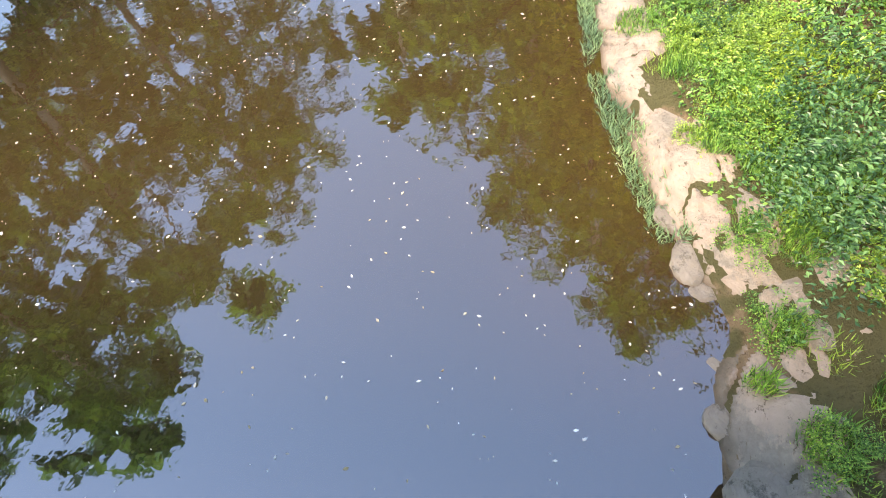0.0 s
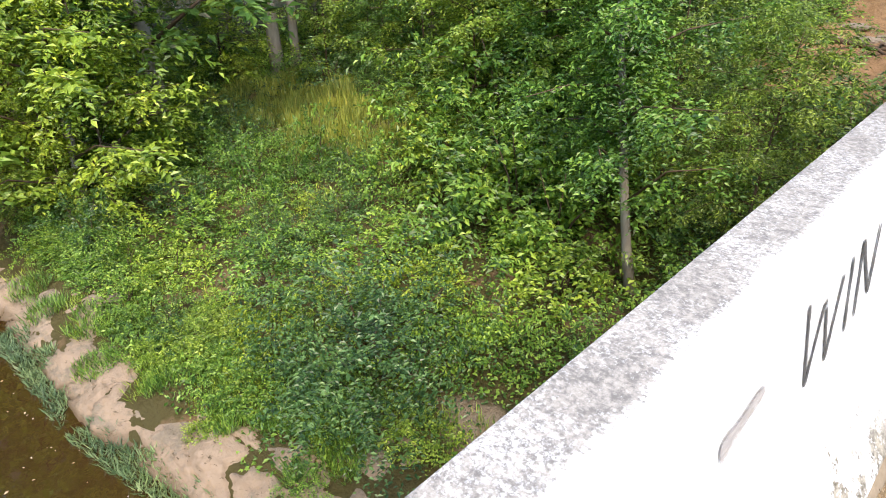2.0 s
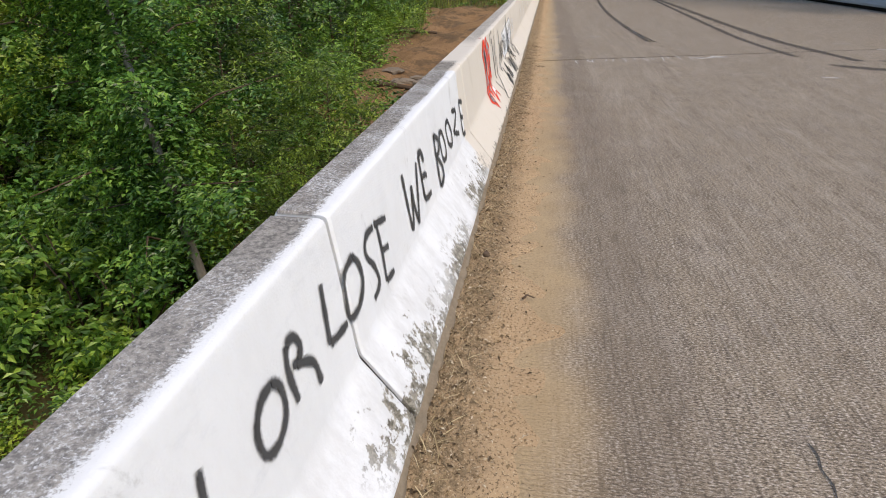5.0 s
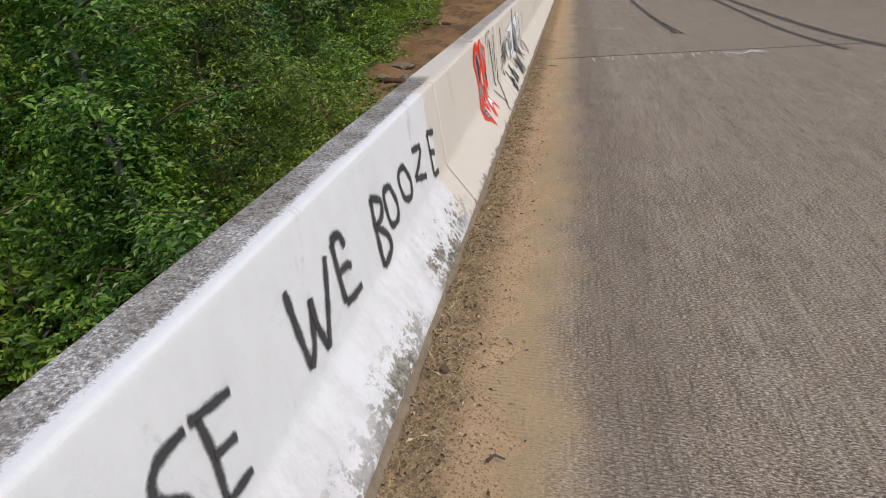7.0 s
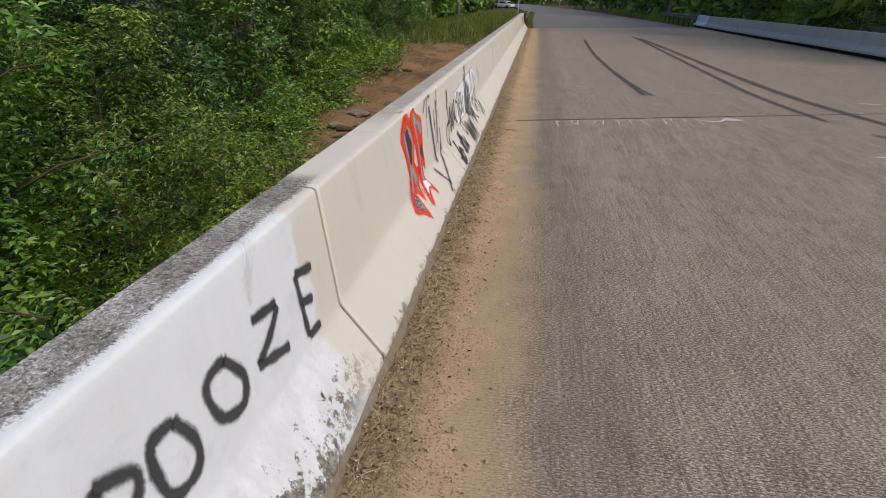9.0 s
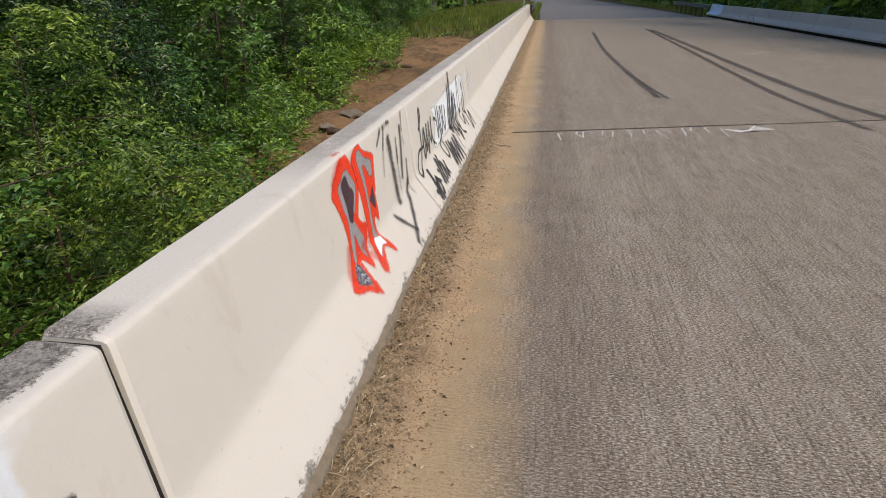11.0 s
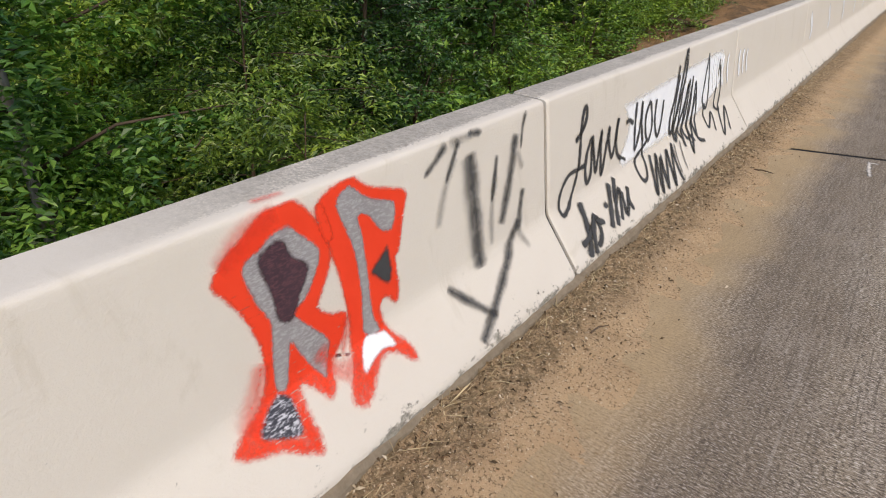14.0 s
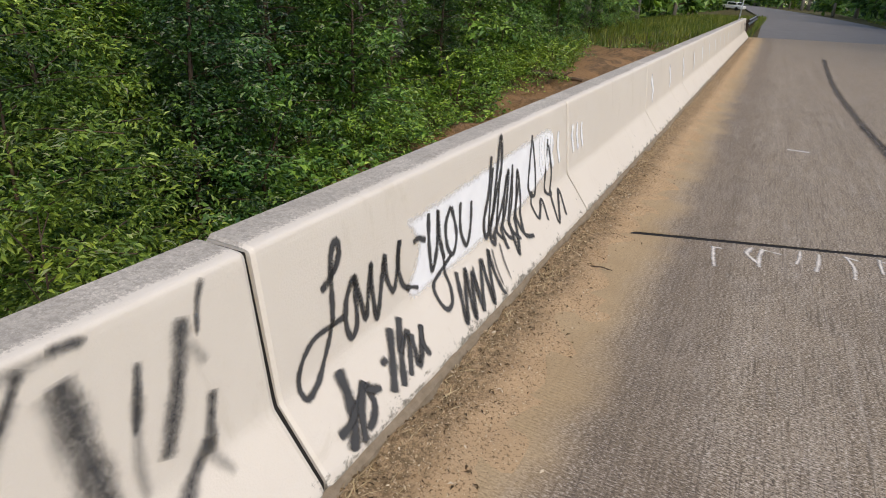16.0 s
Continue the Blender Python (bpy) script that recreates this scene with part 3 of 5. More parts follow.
rows = []
for y in (52.64, 49.55):
    rows.append([bm.verts.new((12.05 - x - 0.006 if x > -0.1 else 12.05 - x + 0.006, y, (0.13 + z * 0.84 if z < 0.5 else z + 0.006))) for x, z in PROFILE])
for j in range(len(PROFILE) - 1):
    bm.faces.new((rows[0][j], rows[0][j + 1], rows[1][j + 1], rows[1][j]))
bm.faces.new(rows[0])
bmesh.ops.recalc_face_normals(bm, faces=bm.faces)
part("painted_end", bm, BLUE, other, "pale blue painted end section")


def guard_rail(x, y0, y1):
    """A steel W-beam on posts that runs on from a parapet's end."""
    rail = tagged(empty("guard_rail"), "galvanised steel guard rail at the end of the parapet", "guard rail")
    bm = bmesh.new()
    prof = ((0.0, 0.50), (0.05, 0.53), (0.05, 0.58), (0.0, 0.62), (0.0, 0.66), (0.05, 0.70), (0.05, 0.75), (0.0, 0.78))
    rows = [[bm.verts.new((x + (dx if x < 6 else -dx), y, z)) for dx, z in prof] for y in (y0, (y0 + y1) / 2, y1)]
    for p, q in zip(rows, rows[1:]):
        for j in range(len(prof) - 1):
            bm.faces.new((p[j], p[j + 1], q[j + 1], q[j]))
    r = bmesh.ops.solidify(bm, geom=bm.faces[:], thickness=0.006)
    part("beam", bm, STEEL, rail)
    y = y0 + 0.5
    while y < y1:
        bm = bmesh.new()
        box(bm, x - 0.12 if x < 6 else x + 0.02, x - 0.02 if x < 6 else x + 0.12, y - 0.07, y + 0.07, -0.6, 0.74, 0.008)
        part("post", bm, TWIG, rail)
        y += 1.9
    return rail


guard_rail(0.12, 38.3, 50.0)
guard_rail(11.9, 52.5, 66.0)

# ---- sand drift along the foot of the barrier ----


def drift(x, y):
    n = 0.5 + 0.5 * np.sin(y * 1.9 + 0.7) * np.sin(y * 0.63) + 0.35 * np.sin(5.3 * y + 9 * x)
    edge = 0.58 + 0.10 * n + 0.05 * np.sin(11 * y) * np.sin(3.1 * y)
    h = 0.045 * np.clip((edge - x) / 0.36, -1, 1)
    return h + 0.006 * np.sin(23 * x + 5 * np.sin(6 * y)) + 0.005 * np.sin(17 * y + 8 * x)


sand = grid_sheet("sand_drift", np.arange(0.262, 0.95, 0.03), np.arange(-6.0, 38.4, 0.05), drift, SAND)
tagged(sand, "tan sand and grit drifted along the barrier foot", "sand", kind="stuff")
rng = np.random.default_rng(11)
n = 34000
px = 0.28 + np.abs(rng.normal(0, 0.16, n))
py = np.where(np.arange(n) < 28000, rng.uniform(-1, 14, n), rng.uniform(14, 36, n))
pz = np.maximum(drift(px, py), 0) + 0.004
ang = rng.uniform(0, 6.28, n)
ax = np.stack([np.cos(ang), np.sin(ang), rng.normal(0, 0.2, n)], 1)
v, f = leaf_quads(np.stack([px, py, pz], 1), ax, np.array([0, 0, 1.0]) + rng.normal(0, 0.5, (n, 3)), rng.uniform(0.003, 0.010, n) * rng.choice([1, 1, 1, 1, 3.0], n), 0.35, 0.2)
litter = quick("litter", v, f, GRIT)
tagged(litter, "dark straw, grit and leaf crumbs on the sand", "litter", kind="stuff")


n = 1500                                             # dry grass stems caught along the footing
py = rng.uniform(2.0, 16.0, n)
px = 0.30 + np.abs(rng.normal(0, 0.05, n))
ang = rng.normal(1.57, 0.6, n)
v, f = leaf_quads(np.stack([px, py, np.maximum(drift(px, py), 0) + 0.008], 1), np.stack([np.cos(ang), np.sin(ang), rng.normal(0.06, 0.10, n)], 1), np.array([0, 0, 1.0]) + rng.normal(0, 0.3, (n, 3)), rng.uniform(0.04, 0.13, n), 0.035, 0.01)
tagged(quick("straw", v, f, STRAW), "pale dry grass stems along the footing", "straw", kind="stuff")


def stick(m, pts, r):
    bm = bmesh.new()
    tube(bm, pts, [r * q for q in np.linspace(1, 0.5, len(pts))], 5)
    ob = part("twig", bm, TWIG)
    ob.matrix_basis = m
    return tagged(ob, "short dry brown twig lying on the sand", "twig", group="twigs on the deck")


stick(pose(0.37, 2.14, 0.03, 0, 0, 128), ((-0.07, 0, 0), (0.0, 0.008, 0.006), (0.075, 0.0, 0.0)), 0.006)
stick(pose(0.62, 4.05, 0.02, 0, 0, 30), ((-0.03, 0, 0), (0.0, 0.008, 0.012), (0.03, -0.01, 0.0)), 0.007)
stick(pose(0.57, 11.4, 0.02, 0, 0, 10), ((-0.06, 0, 0), (0.0, 0.01, 0.006), (0.07, 0.0, 0.0)), 0.006)
stick(pose(0.50, 8.9, 0.03, 0, 0, 70), ((-0.05, 0, 0), (0.0, 0.01, 0.006), (0.05, 0.0, 0.0)), 0.004)

bm = bmesh.new()
tube(bm, ((0, 0, 0.0), (0.002, 0, 0.012), (0.0, 0.001, 0.026)), (0.016, 0.019, 0.015), 10)
nut = part("nut_shell", bm, TWIG)
nut.matrix_basis = pose(0.374, 4.453, max(float(drift(np.array(0.374), np.array(4.453))), 0.0) - 0.002, 12, 8, 0)
tagged(nut, "small empty brown nut shell on the sand", "nut")

# ---- plants ----
SEEDS = np.random.default_rng(21)


def shrub(seed, radius, height, leaf, material, sprays=70, n=18):
    """A rounded, layered bush of leafy twigs on bare stems."""
    rng = np.random.default_rng(seed)
    root = empty("shrub")
    for i in range(3):
        bm = bmesh.new()
        q = rng.uniform(0, 6.28)
        r = radius * rng.uniform(0.3, 0.75)
        h = height * rng.uniform(0.5, 0.9)
        tube(bm, ((0.05 * math.cos(q), 0.05 * math.sin(q), -0.15), (r * 0.4 * math.cos(q), r * 0.4 * math.sin(q), h * 0.5), (r * math.cos(q), r * math.sin(q), h)), (0.022, 0.014, 0.005), 4)
        part("stem", bm, TWIG, root)
    d = unit(rng.normal(0, 1, (sprays, 3)))
    d[:, 2] = np.abs(d[:, 2]) * 0.9 + 0.05
    d = unit(d)
    lump = 1 + 0.28 * np.sin(3 * np.arctan2(d[:, 1], d[:, 0]) + seed) + rng.normal(0, 0.14, sprays)
    shell = rng.uniform(0.30, 1.0, sprays) ** 0.6 * 0.92
    origin = d * np.array([radius, radius, height]) * (lump * shell)[:, None]
    origin[:, 2] += 0.08 * height
    way = unit(d * np.array([1, 1, 0.55]) + rng.normal(0, 0.35, (sprays, 3)))
    v, f = spray_leaves(rng, origin, way, radius * rng.uniform(0.28, 0.55, sprays), n, leaf, 0.3)
    quick("foliage", v, f, material, root)
    return root


def tree(seed, height, reach, bole, trunk_r, leaf, material, limbs=16, twigs=13, n=14, low=0.25, cloak=0, slim=0.9, blade=0.5):
    """A trunk with a bend, rising limbs and drooping leafy twigs; low: where the crown starts, as a share of the height."""
    rng = np.random.default_rng(seed)
    root = empty("tree")
    lean = rng.normal(0, 0.03, 2)
    zs = np.linspace(-0.4, height * 0.96, 9)
    line = [(lean[0] * z + 0.10 * math.sin(z * 0.5 + seed), lean[1] * z + 0.10 * math.sin(z * 0.37 + 2 * seed), z) for z in zs]
    bm = bmesh.new()
    tube(bm, line, [trunk_r * (1.25 if i == 0 else 1.0) * (1 - slim * (i / 8) ** (0.9 if slim > 0.9 else 1.0)) for i in range(9)], 9)
    part("trunk", bm, bole, root)
    orig, ways, lens = [], [], []
    for i in range(limbs):
        s = low + (0.97 - low) * (i + rng.uniform(0, 0.8)) / limbs
        z = s * height
        c = Vector((np.interp(z, zs, [p[0] for p in line]), np.interp(z, zs, [p[1] for p in line]), z))
        q = i * 2.4 + rng.normal(0, 0.4)
        r = reach * (1.0 - 0.75 * max(0, (s - low - 0.15) / (1 - low))) * rng.uniform(0.65, 1.15)
        rise = rng.uniform(0.05, 0.5) * r
        p1 = c + Vector((math.cos(q) * r * 0.5, math.sin(q) * r * 0.5, rise * 0.75))
        p2 = c + Vector((math.cos(q + 0.2) * r, math.sin(q + 0.2) * r, rise * 0.8))
        bm = bmesh.new()
        tube(bm, (c, p1, p2), (trunk_r * 0.33 * (1 - 0.6 * s), trunk_r * 0.17 * (1 - 0.5 * s), 0.006), 5)
        part("limb", bm, TWIG, root)
        for j in range(twigs):
            w = rng.uniform(0.06, 1.0)
            o = (1 - w) ** 2 * c + 2 * w * (1 - w) * p1 + w * w * p2
            orig.append(np.array(o) + rng.normal(0, 0.06, 3))
            turn = q + rng.normal(0, 0.9)
            ways.append((math.cos(turn), math.sin(turn), rng.normal(-0.05, 0.3)))
            lens.append(rng.uniform(0.45, 0.95) * (0.35 + 0.22 * reach))
    for i in range(cloak):                           # short leafy shoots close round the trunk
        z = height * (0.25 + 0.52 * rng.uniform())
        q = rng.uniform(0, 6.28)
        w = rng.uniform(0.1, 0.55)
        orig.append((np.interp(z, zs, [p[0] for p in line]) + w * math.cos(q), np.interp(z, zs, [p[1] for p in line]) + w * math.sin(q), z))
        ways.append((math.cos(q + rng.normal(0, 0.8)), math.sin(q + rng.normal(0, 0.8)), rng.normal(0.1, 0.35)))
        lens.append(rng.uniform(0.35, 0.8))
    v, f = spray_leaves(rng, np.array(orig), np.array(ways), np.array(lens), n, leaf, 0.35, blade)
    quick("crown", v, f, material, root)
    return root


def set_down(ob, x, y, size=1.0, turn=0.0, sink=0.0, tall=1.0):
    return copy_thing(ob, pose(x, y, float(land(x, y)) - sink, 0, 0, turn) @ Matrix.Diagonal((size, size, size * tall, 1)))


bushes = [
    (shrub(1, 1.0, 0.95, 0.098, LEAF, 130, 15), "green leafy bush on the river bank"),
    (shrub(2, 0.9, 0.8, 0.092, LEAF_YELLOW, 115, 15), "yellow-green leafy bush on the river bank"),
    (shrub(3, 1.1, 1.15, 0.092, LEAF_BLUE, 145, 15), "blue-green dense bush on the river bank"),
    (shrub(4, 1.0, 1.3, 0.104, LEAF, 125, 15), "tall green bramble bush in the thicket"),
    (shrub(5, 1.15, 0.9, 0.12, LEAF_FOREST, 130, 14), "dark green bush at the forest edge"),
    (shrub(6, 1.3, 1.75, 0.066, LEAF_BLUE, 520, 20), "large blue-green dense bush on the river bank"),
]
tall = [
    (tree(11, 11.0, 2.6, BARK, 0.105, 0.11, LEAF, 30, 26, 18, 0.15, 800, 0.96), "slender green tree with drooping leafy branches"),
    (tree(12, 15.0, 4.0, BARK, 0.20, 0.33, LEAF_FOREST, 28, 15, 12, 0.08), "dark green broadleaf forest tree"),
    (tree(13, 17.0, 3.6, BARK, 0.17, 0.33, LEAF_FOREST, 28, 15, 12, 0.10), "tall thin-trunked forest tree"),
    (tree(14, 10.0, 3.4, BARK, 0.12, 0.20, LEAF_YELLOW, 34, 20, 15, 0.05), "bright yellow-green tree leaning over the river"),
    (tree(15, 5.6, 1.9, TWIG, 0.05, 0.125, LEAF_YELLOW, 32, 17, 15, 0.04), "young yellow-green tree at the forest edge"),
    (tree(16, 4.4, 1.7, TWIG, 0.045, 0.12, LEAF_FOREST, 28, 17, 15, 0.03), "young dark green tree at the forest edge"),
    (tree(17, 16.0, 4.5, BARK, 0.2, 1.0, LEAF_FOREST, 10, 13, 8, 0.03), "distant dark green tree"),
    (tree(18, 16.0, 3.2, BARK, 0.26, 0.30, LEAF_FOREST, 18, 13, 12, 0.5), "tall pale-trunked tree in the forest"),
    (tree(19, 8.0, 1.5, TWIG, 0.08, 0.095, LEAF_VINE, 34, 18, 14, 0.02, 120), "dark tree overgrown with small-leaved vines"),
    (tree(20, 5.4, 2.0, TWIG, 0.05, 0.092, LEAF_YOUNG, 38, 28, 19, 0.06, 0, 0.9, 0.36), "young yellow-green tree with fine leaves beside the bridge"),
]
for ob, label in bushes:
    tagged(ob, label, "bush", group="bushes on the bank")
for ob, label in tall:
    tagged(ob, label, "tree", group="trees along the river")

# the bushes that stand out on the bank, then the thicket round them
place = [(5, -5.5, 4.3, 1.25), (2, -5.4, 4.0, 0.75), (0, -5.2, 5.6, 0.9), (1, -7.9, 3.3, 0.6), (3, -8.6, 4.6, 0.9), (0, -7.6, 6.6, 1.0), (1, -4.0, 4.0, 0.55), (1, -10.4, 3.6, 0.8), (0, -11.5, 4.6, 1.0)]
place += [(1, -6.5, 2.25, 0.36), (0, -9.1, 1.85, 0.34), (1, -8.2, 2.4, 0.42), (0, -4.75, 2.6, 0.34), (0, -3.6, 2.75, 0.36), (0, -2.1, 2.9, 0.34), (1, -4.4, 3.8, 0.4), (0, -7.3, 2.6, 0.4)]
for i, x, y, s in place:
    set_down(bushes[i][0], x, y, s, SEEDS.uniform(0, 360), 0.05)
for i in range(34):                                  # low leafy growth along the top of the sandy shelf
    x = SEEDS.uniform(-13.5, -4.8)
    set_down(bushes[SEEDS.choice([0, 0, 1, 3])][0], x, float(shore(x)) + SEEDS.uniform(1.35, 2.6), SEEDS.uniform(0.32, 0.6), SEEDS.uniform(0, 360), 0.04)
for i, x, y, size in ((3, -6.6, 9.2, 1.7), (0, -7.8, 9.0, 1.7), (3, -5.4, 8.8, 1.4), (1, -8.8, 10.0, 1.7), (0, -6.0, 10.2, 1.8), (3, -9.8, 10.6, 1.8), (1, -4.6, 7.8, 1.2), (0, -7.4, 11.2, 2.0), (3, -9.2, 12.0, 2.0), (0, -2.6, 8.4, 1.0), (0, -2.3, 5.7, 0.6), (3, -1.9, 6.5, 0.65), (1, -2.8, 4.0, 0.45), (0, -1.8, 4.8, 0.5), (3, -3.1, 6.3, 0.75), (0, -4.3, 6.0, 0.8)):
    place.append((i, x, y, size))                    # the tall thicket behind the slender tree
    set_down(bushes[i][0], x, y, size, SEEDS.uniform(0, 360), 0.05, 1.15)
count = 0
tries = 0
spots = [(x, y, s * 1.0) for _, x, y, s in place]
while count < 240 and tries < 6000:
    tries += 1
    x, y = SEEDS.uniform(-24, -1.2), SEEDS.uniform(2.5, 34)
    d = y - float(shore(x))
    if d < (1.7 if x < -4.6 else 2.4) or ((x + 3.4) ** 2 + (y - 4.7) ** 2 < 1.6) or (x > -5.4 and y > 15.6) or (x > -3.0 and y < 6) or ((x + 15.5) ** 2 / 34 + (y - 10.6) ** 2 / 3.6 < SEEDS.uniform(0.75, 1.1)):
        continue
    if (x > -2.4 and y > 15) or (x + 2.7) ** 2 + (y - 6.9) ** 2 < 2.4:
        continue
    s = SEEDS.uniform(0.65, 1.25) * (1.0 if y < 12 else 1.25) * (0.6 if d < 2.6 else 1.0)
    if -14 < x < -8 and 5 < y < 10.5:
        s *= 0.8
    if any((x - a) ** 2 + (y - b) ** 2 < (0.70 * (s + c)) ** 2 for a, b, c in spots):
        continue
    spots.append((x, y, s))
    pick = SEEDS.choice(5, p=[0.36, 0.20, 0.20, 0.20, 0.04] if y < 13 else [0.30, 0.10, 0.05, 0.25, 0.30])
    set_down(bushes[pick][0], x, y, s, SEEDS.uniform(0, 360), 0.05, SEEDS.uniform(0.9, 1.75) if y < 12 else SEEDS.uniform(0.8, 1.25))
    count += 1

# trees: one slender by the bridge, the forest edge, and both banks of the river
copy_thing(tall[0][0], pose(-3.6, 8.6, float(land(-3.6, 8.6)), 0, -13, 0) @ Matrix.Diagonal((0.92, 0.92, 0.92, 1)))
trees = [(9, -2.5, 9.9, 0.72), (0, -7.8, 12.8, 0.8), (0, -11.6, 13.6, 0.75), (2, -9.2, 19.5, 0.95), (1, -9.0, 25.0, 0.9), (2, -8.6, 30.0, 0.9), (1, -11.8, 27.0, 1.1), (1, -13.0, 21.5, 1.2), (2, -13.6, 16.8, 1.1), (1, -17.0, 17.0, 1.25), (2, -19.2, 16.5, 1.2), (7, -20.3, 12.35, 1.0), (7, -20.1, 13.0, 0.75), (2, -24.6, 12.5, 1.2), (1, -25.5, 9.5, 1.2), (2, -27.0, 14.0, 1.2), (1, -21.0, 19.0, 1.3), (1, -16.0, 25.0, 1.3), (2, -11.5, 33.0, 1.1), (1, -9.6, 36.0, 1.0), (2, -10.0, 41.0, 1.1), (1, -9.0, 47.0, 1.0), (2, -10.0, 54.0, 1.2), (1, -9.0, 62.0, 1.1), (1, -11.0, 72.0, 1.4), (2, -9.0, 84.0, 1.2)]
trees += [(3, -14.6, 3.4, 1.0), (3, -16.6, 2.2, 1.4), (3, -20.5, 1.6, 1.05), (1, -24.5, 3.0, 1.2), (1, -28.0, 0.0, 1.4), (2, -29.0, -4.0, 1.3), (1, -30.0, -8.0, 1.4), (2, -27.5, -12.0, 1.35), (1, -23.0, -13.6, 1.35), (2, -18.0, -14.6, 1.15), (1, -12.5, -14.6, 1.05), (2, -7.5, -15.5, 0.85), (1, -3.0, -15.0, 0.7), (1, -36.0, 3.0, 1.6), (1, -31.0, 7.0, 1.4), (2, -37.0, -8.0, 1.6), (1, -20.0, -20.0, 1.6), (1, -10.0, -21.0, 1.5)]
# vine-grown trees; the dark leaves at (-6.2, 12.4) stand in for forest shade
trees += [(9, -4.6, 10.9, 0.95), (8, -6.2, 12.4, 0.75), (8, -5.9, 14.2, 0.8), (8, -7.0, 15.6, 0.95), (8, -8.8, 17.2, 0.9), (4, -9.0, 12.6, 1.0), (4, -10.4, 12.0, 0.9), (8, -7.4, 17.6, 0.9), (8, -7.8, 22.4, 0.85), (8, -7.2, 24.6, 0.7), (1, -19.0, 3.6, 1.5), (2, -17.8, 6.6, 1.45), (1, -20.5, 0.4, 1.4)]
trees += [(1, 18.0, 34.0, 1.1), (2, 17.0, 44.0, 1.1), (1, 17.5, 51.0, 1.0), (1, 18.5, 57.0, 1.2), (2, 17.0, 64.0, 1.2), (1, 17.5, 72.0, 1.2), (1, 18.0, 82.0, 1.3), (1, 18.0, 94.0, 1.4), (2, 20.0, 24.0, 1.1), (1, 20.0, 14.0, 1.1), (2, 9.0, 240.0, 2.0), (1, -14.0, 250.0, 2.0), (1, -6.0, 262.0, 2.2), (2, 14.0, 150.0, 1.8), (1, -15.0, 130.0, 1.7), (1, 17.0, 120.0, 1.6), (1, -13.0, 104.0, 1.5), (1, 6.0, 200.0, 2.0), (2, -16.0, 180.0, 2.0)]
trees += [(6, x + SEEDS.normal(0, 2), y + SEEDS.normal(0, 2), SEEDS.uniform(1.0, 1.5)) for x, y in [(20 + 7 * j, 26 + 9 * i) for i in range(14) for j in range(2)] + [(-16 - 7 * j, 48 + 9 * i) for i in range(12) for j in range(2)] + [(-20 - 6 * j, 28 + 8 * i) for i in range(3) for j in range(3)] + [(-36 + 8 * i, 285 + 6 * (i % 3)) for i in range(16)] + [(-48 + 4.5 * i, 136 + 3 * (i % 3)) for i in range(9)] + [(11 + 4.5 * i, 128 + 3 * (i % 3)) for i in range(9)] + [(-34 + 5 * i, 214 + 3 * (i % 2)) for i in range(12)] + [(-50 + 9 * i, -34 - 4 * (i % 2)) for i in range(12)]]
# the young growth that closes the forest's edge down to the ground
for x, y in ((-6.6, 12.0), (-6.4, 14.6), (-6.9, 19.6), (-7.4, 27.0), (-7.2, 29.6), (-7.6, 32.0), (-7.2, 34.6), (-7.6, 37.5), (-7.0, 40.5), (-7.4, 44.0), (-7.2, 48.0), (-9.2, 14.0), (-10.6, 18.8), (-10.2, 22.2), (-10.8, 24.0), (-10.4, 28.4), (-11.4, 14.6), (-12.4, 13.4), (-14.2, 14.2), (-15.8, 14.8), (-17.4, 14.2), (-19.0, 13.6), (-18.0, 15.2), (-21.6, 10.2), (-22.8, 8.2), (-24.6, 6.8), (-22.0, 5.4), (-23.8, 10.8), (-26.0, 5.2), (-13.0, 18.4), (-15.2, 19.0), (-8.6, 13.2), (-26.0, 2.4), (-28.0, 4.0), (-13.8, 3.9), (-26.5, -2.0), (-27.0, -6.0), (-14.8, 3.4), (-16.6, 4.6), (-18.6, 3.4), (-18.2, 5.8), (-20.4, 4.2), (15.6, 30.0), (15.8, 34.0), (15.4, 38.0), (16.0, 42.0), (15.6, 47.0), (15.8, 52.0)):
    trees.append((4 if SEEDS.uniform() < (0.8 if y < 16.0 and (x > -5.6 or x < -9.0) else 0.08) else 5, x + SEEDS.normal(0, 0.25), y + SEEDS.normal(0, 0.25), SEEDS.uniform(0.75, 1.15)))
for i, x, y, s in trees:
    if i in (1, 2) and (y > 60 or x < -28 or y < -18):
        i = 6                                        # far trees take the coarser pattern
    set_down(tall[i][0], x, y, s, SEEDS.uniform(0, 360), 0.1, SEEDS.uniform(0.9, 1.15))
for ob, _ in bushes + tall:                      # the patterns themselves stand far back in the wood
    ob.matrix_basis = pose(-30.0 - 3 * SEEDS.uniform(0, 6), 30 + 20 * SEEDS.uniform(), -2.6)

# low growth that hides the soil
rng = np.random.default_rng(31)


def scatter(n, x0, x1, y0, y1, keep):
    x, y = rng.uniform(x0, x1, n), rng.uniform(y0, y1, n)
    ok = keep(x, y, y - shore(x))
    return x[ok], y[ok]


def clumpy(x, y, f=1.0):
    return np.sin(1.9 * f * x + 1.1 * np.sin(1.3 * f * y)) * np.sin(1.6 * f * y + 1.4 * np.sin(0.9 * f * x))


def track(x, y):
    return (x > -5.3 + 0.6 * np.sin(y * 0.9)) & (y > 16.2 + 0.8 * np.sin(x * 2)) & (y < 35)


def clearing(x, y):
    return (x + 15.5) ** 2 / 34 + (y - 10.6) ** 2 / 3.6 < 1 + 0.35 * np.sin(2.3 * x + 1.7 * y) + 0.3 * np.sin(3.7 * y - 1.9 * x)


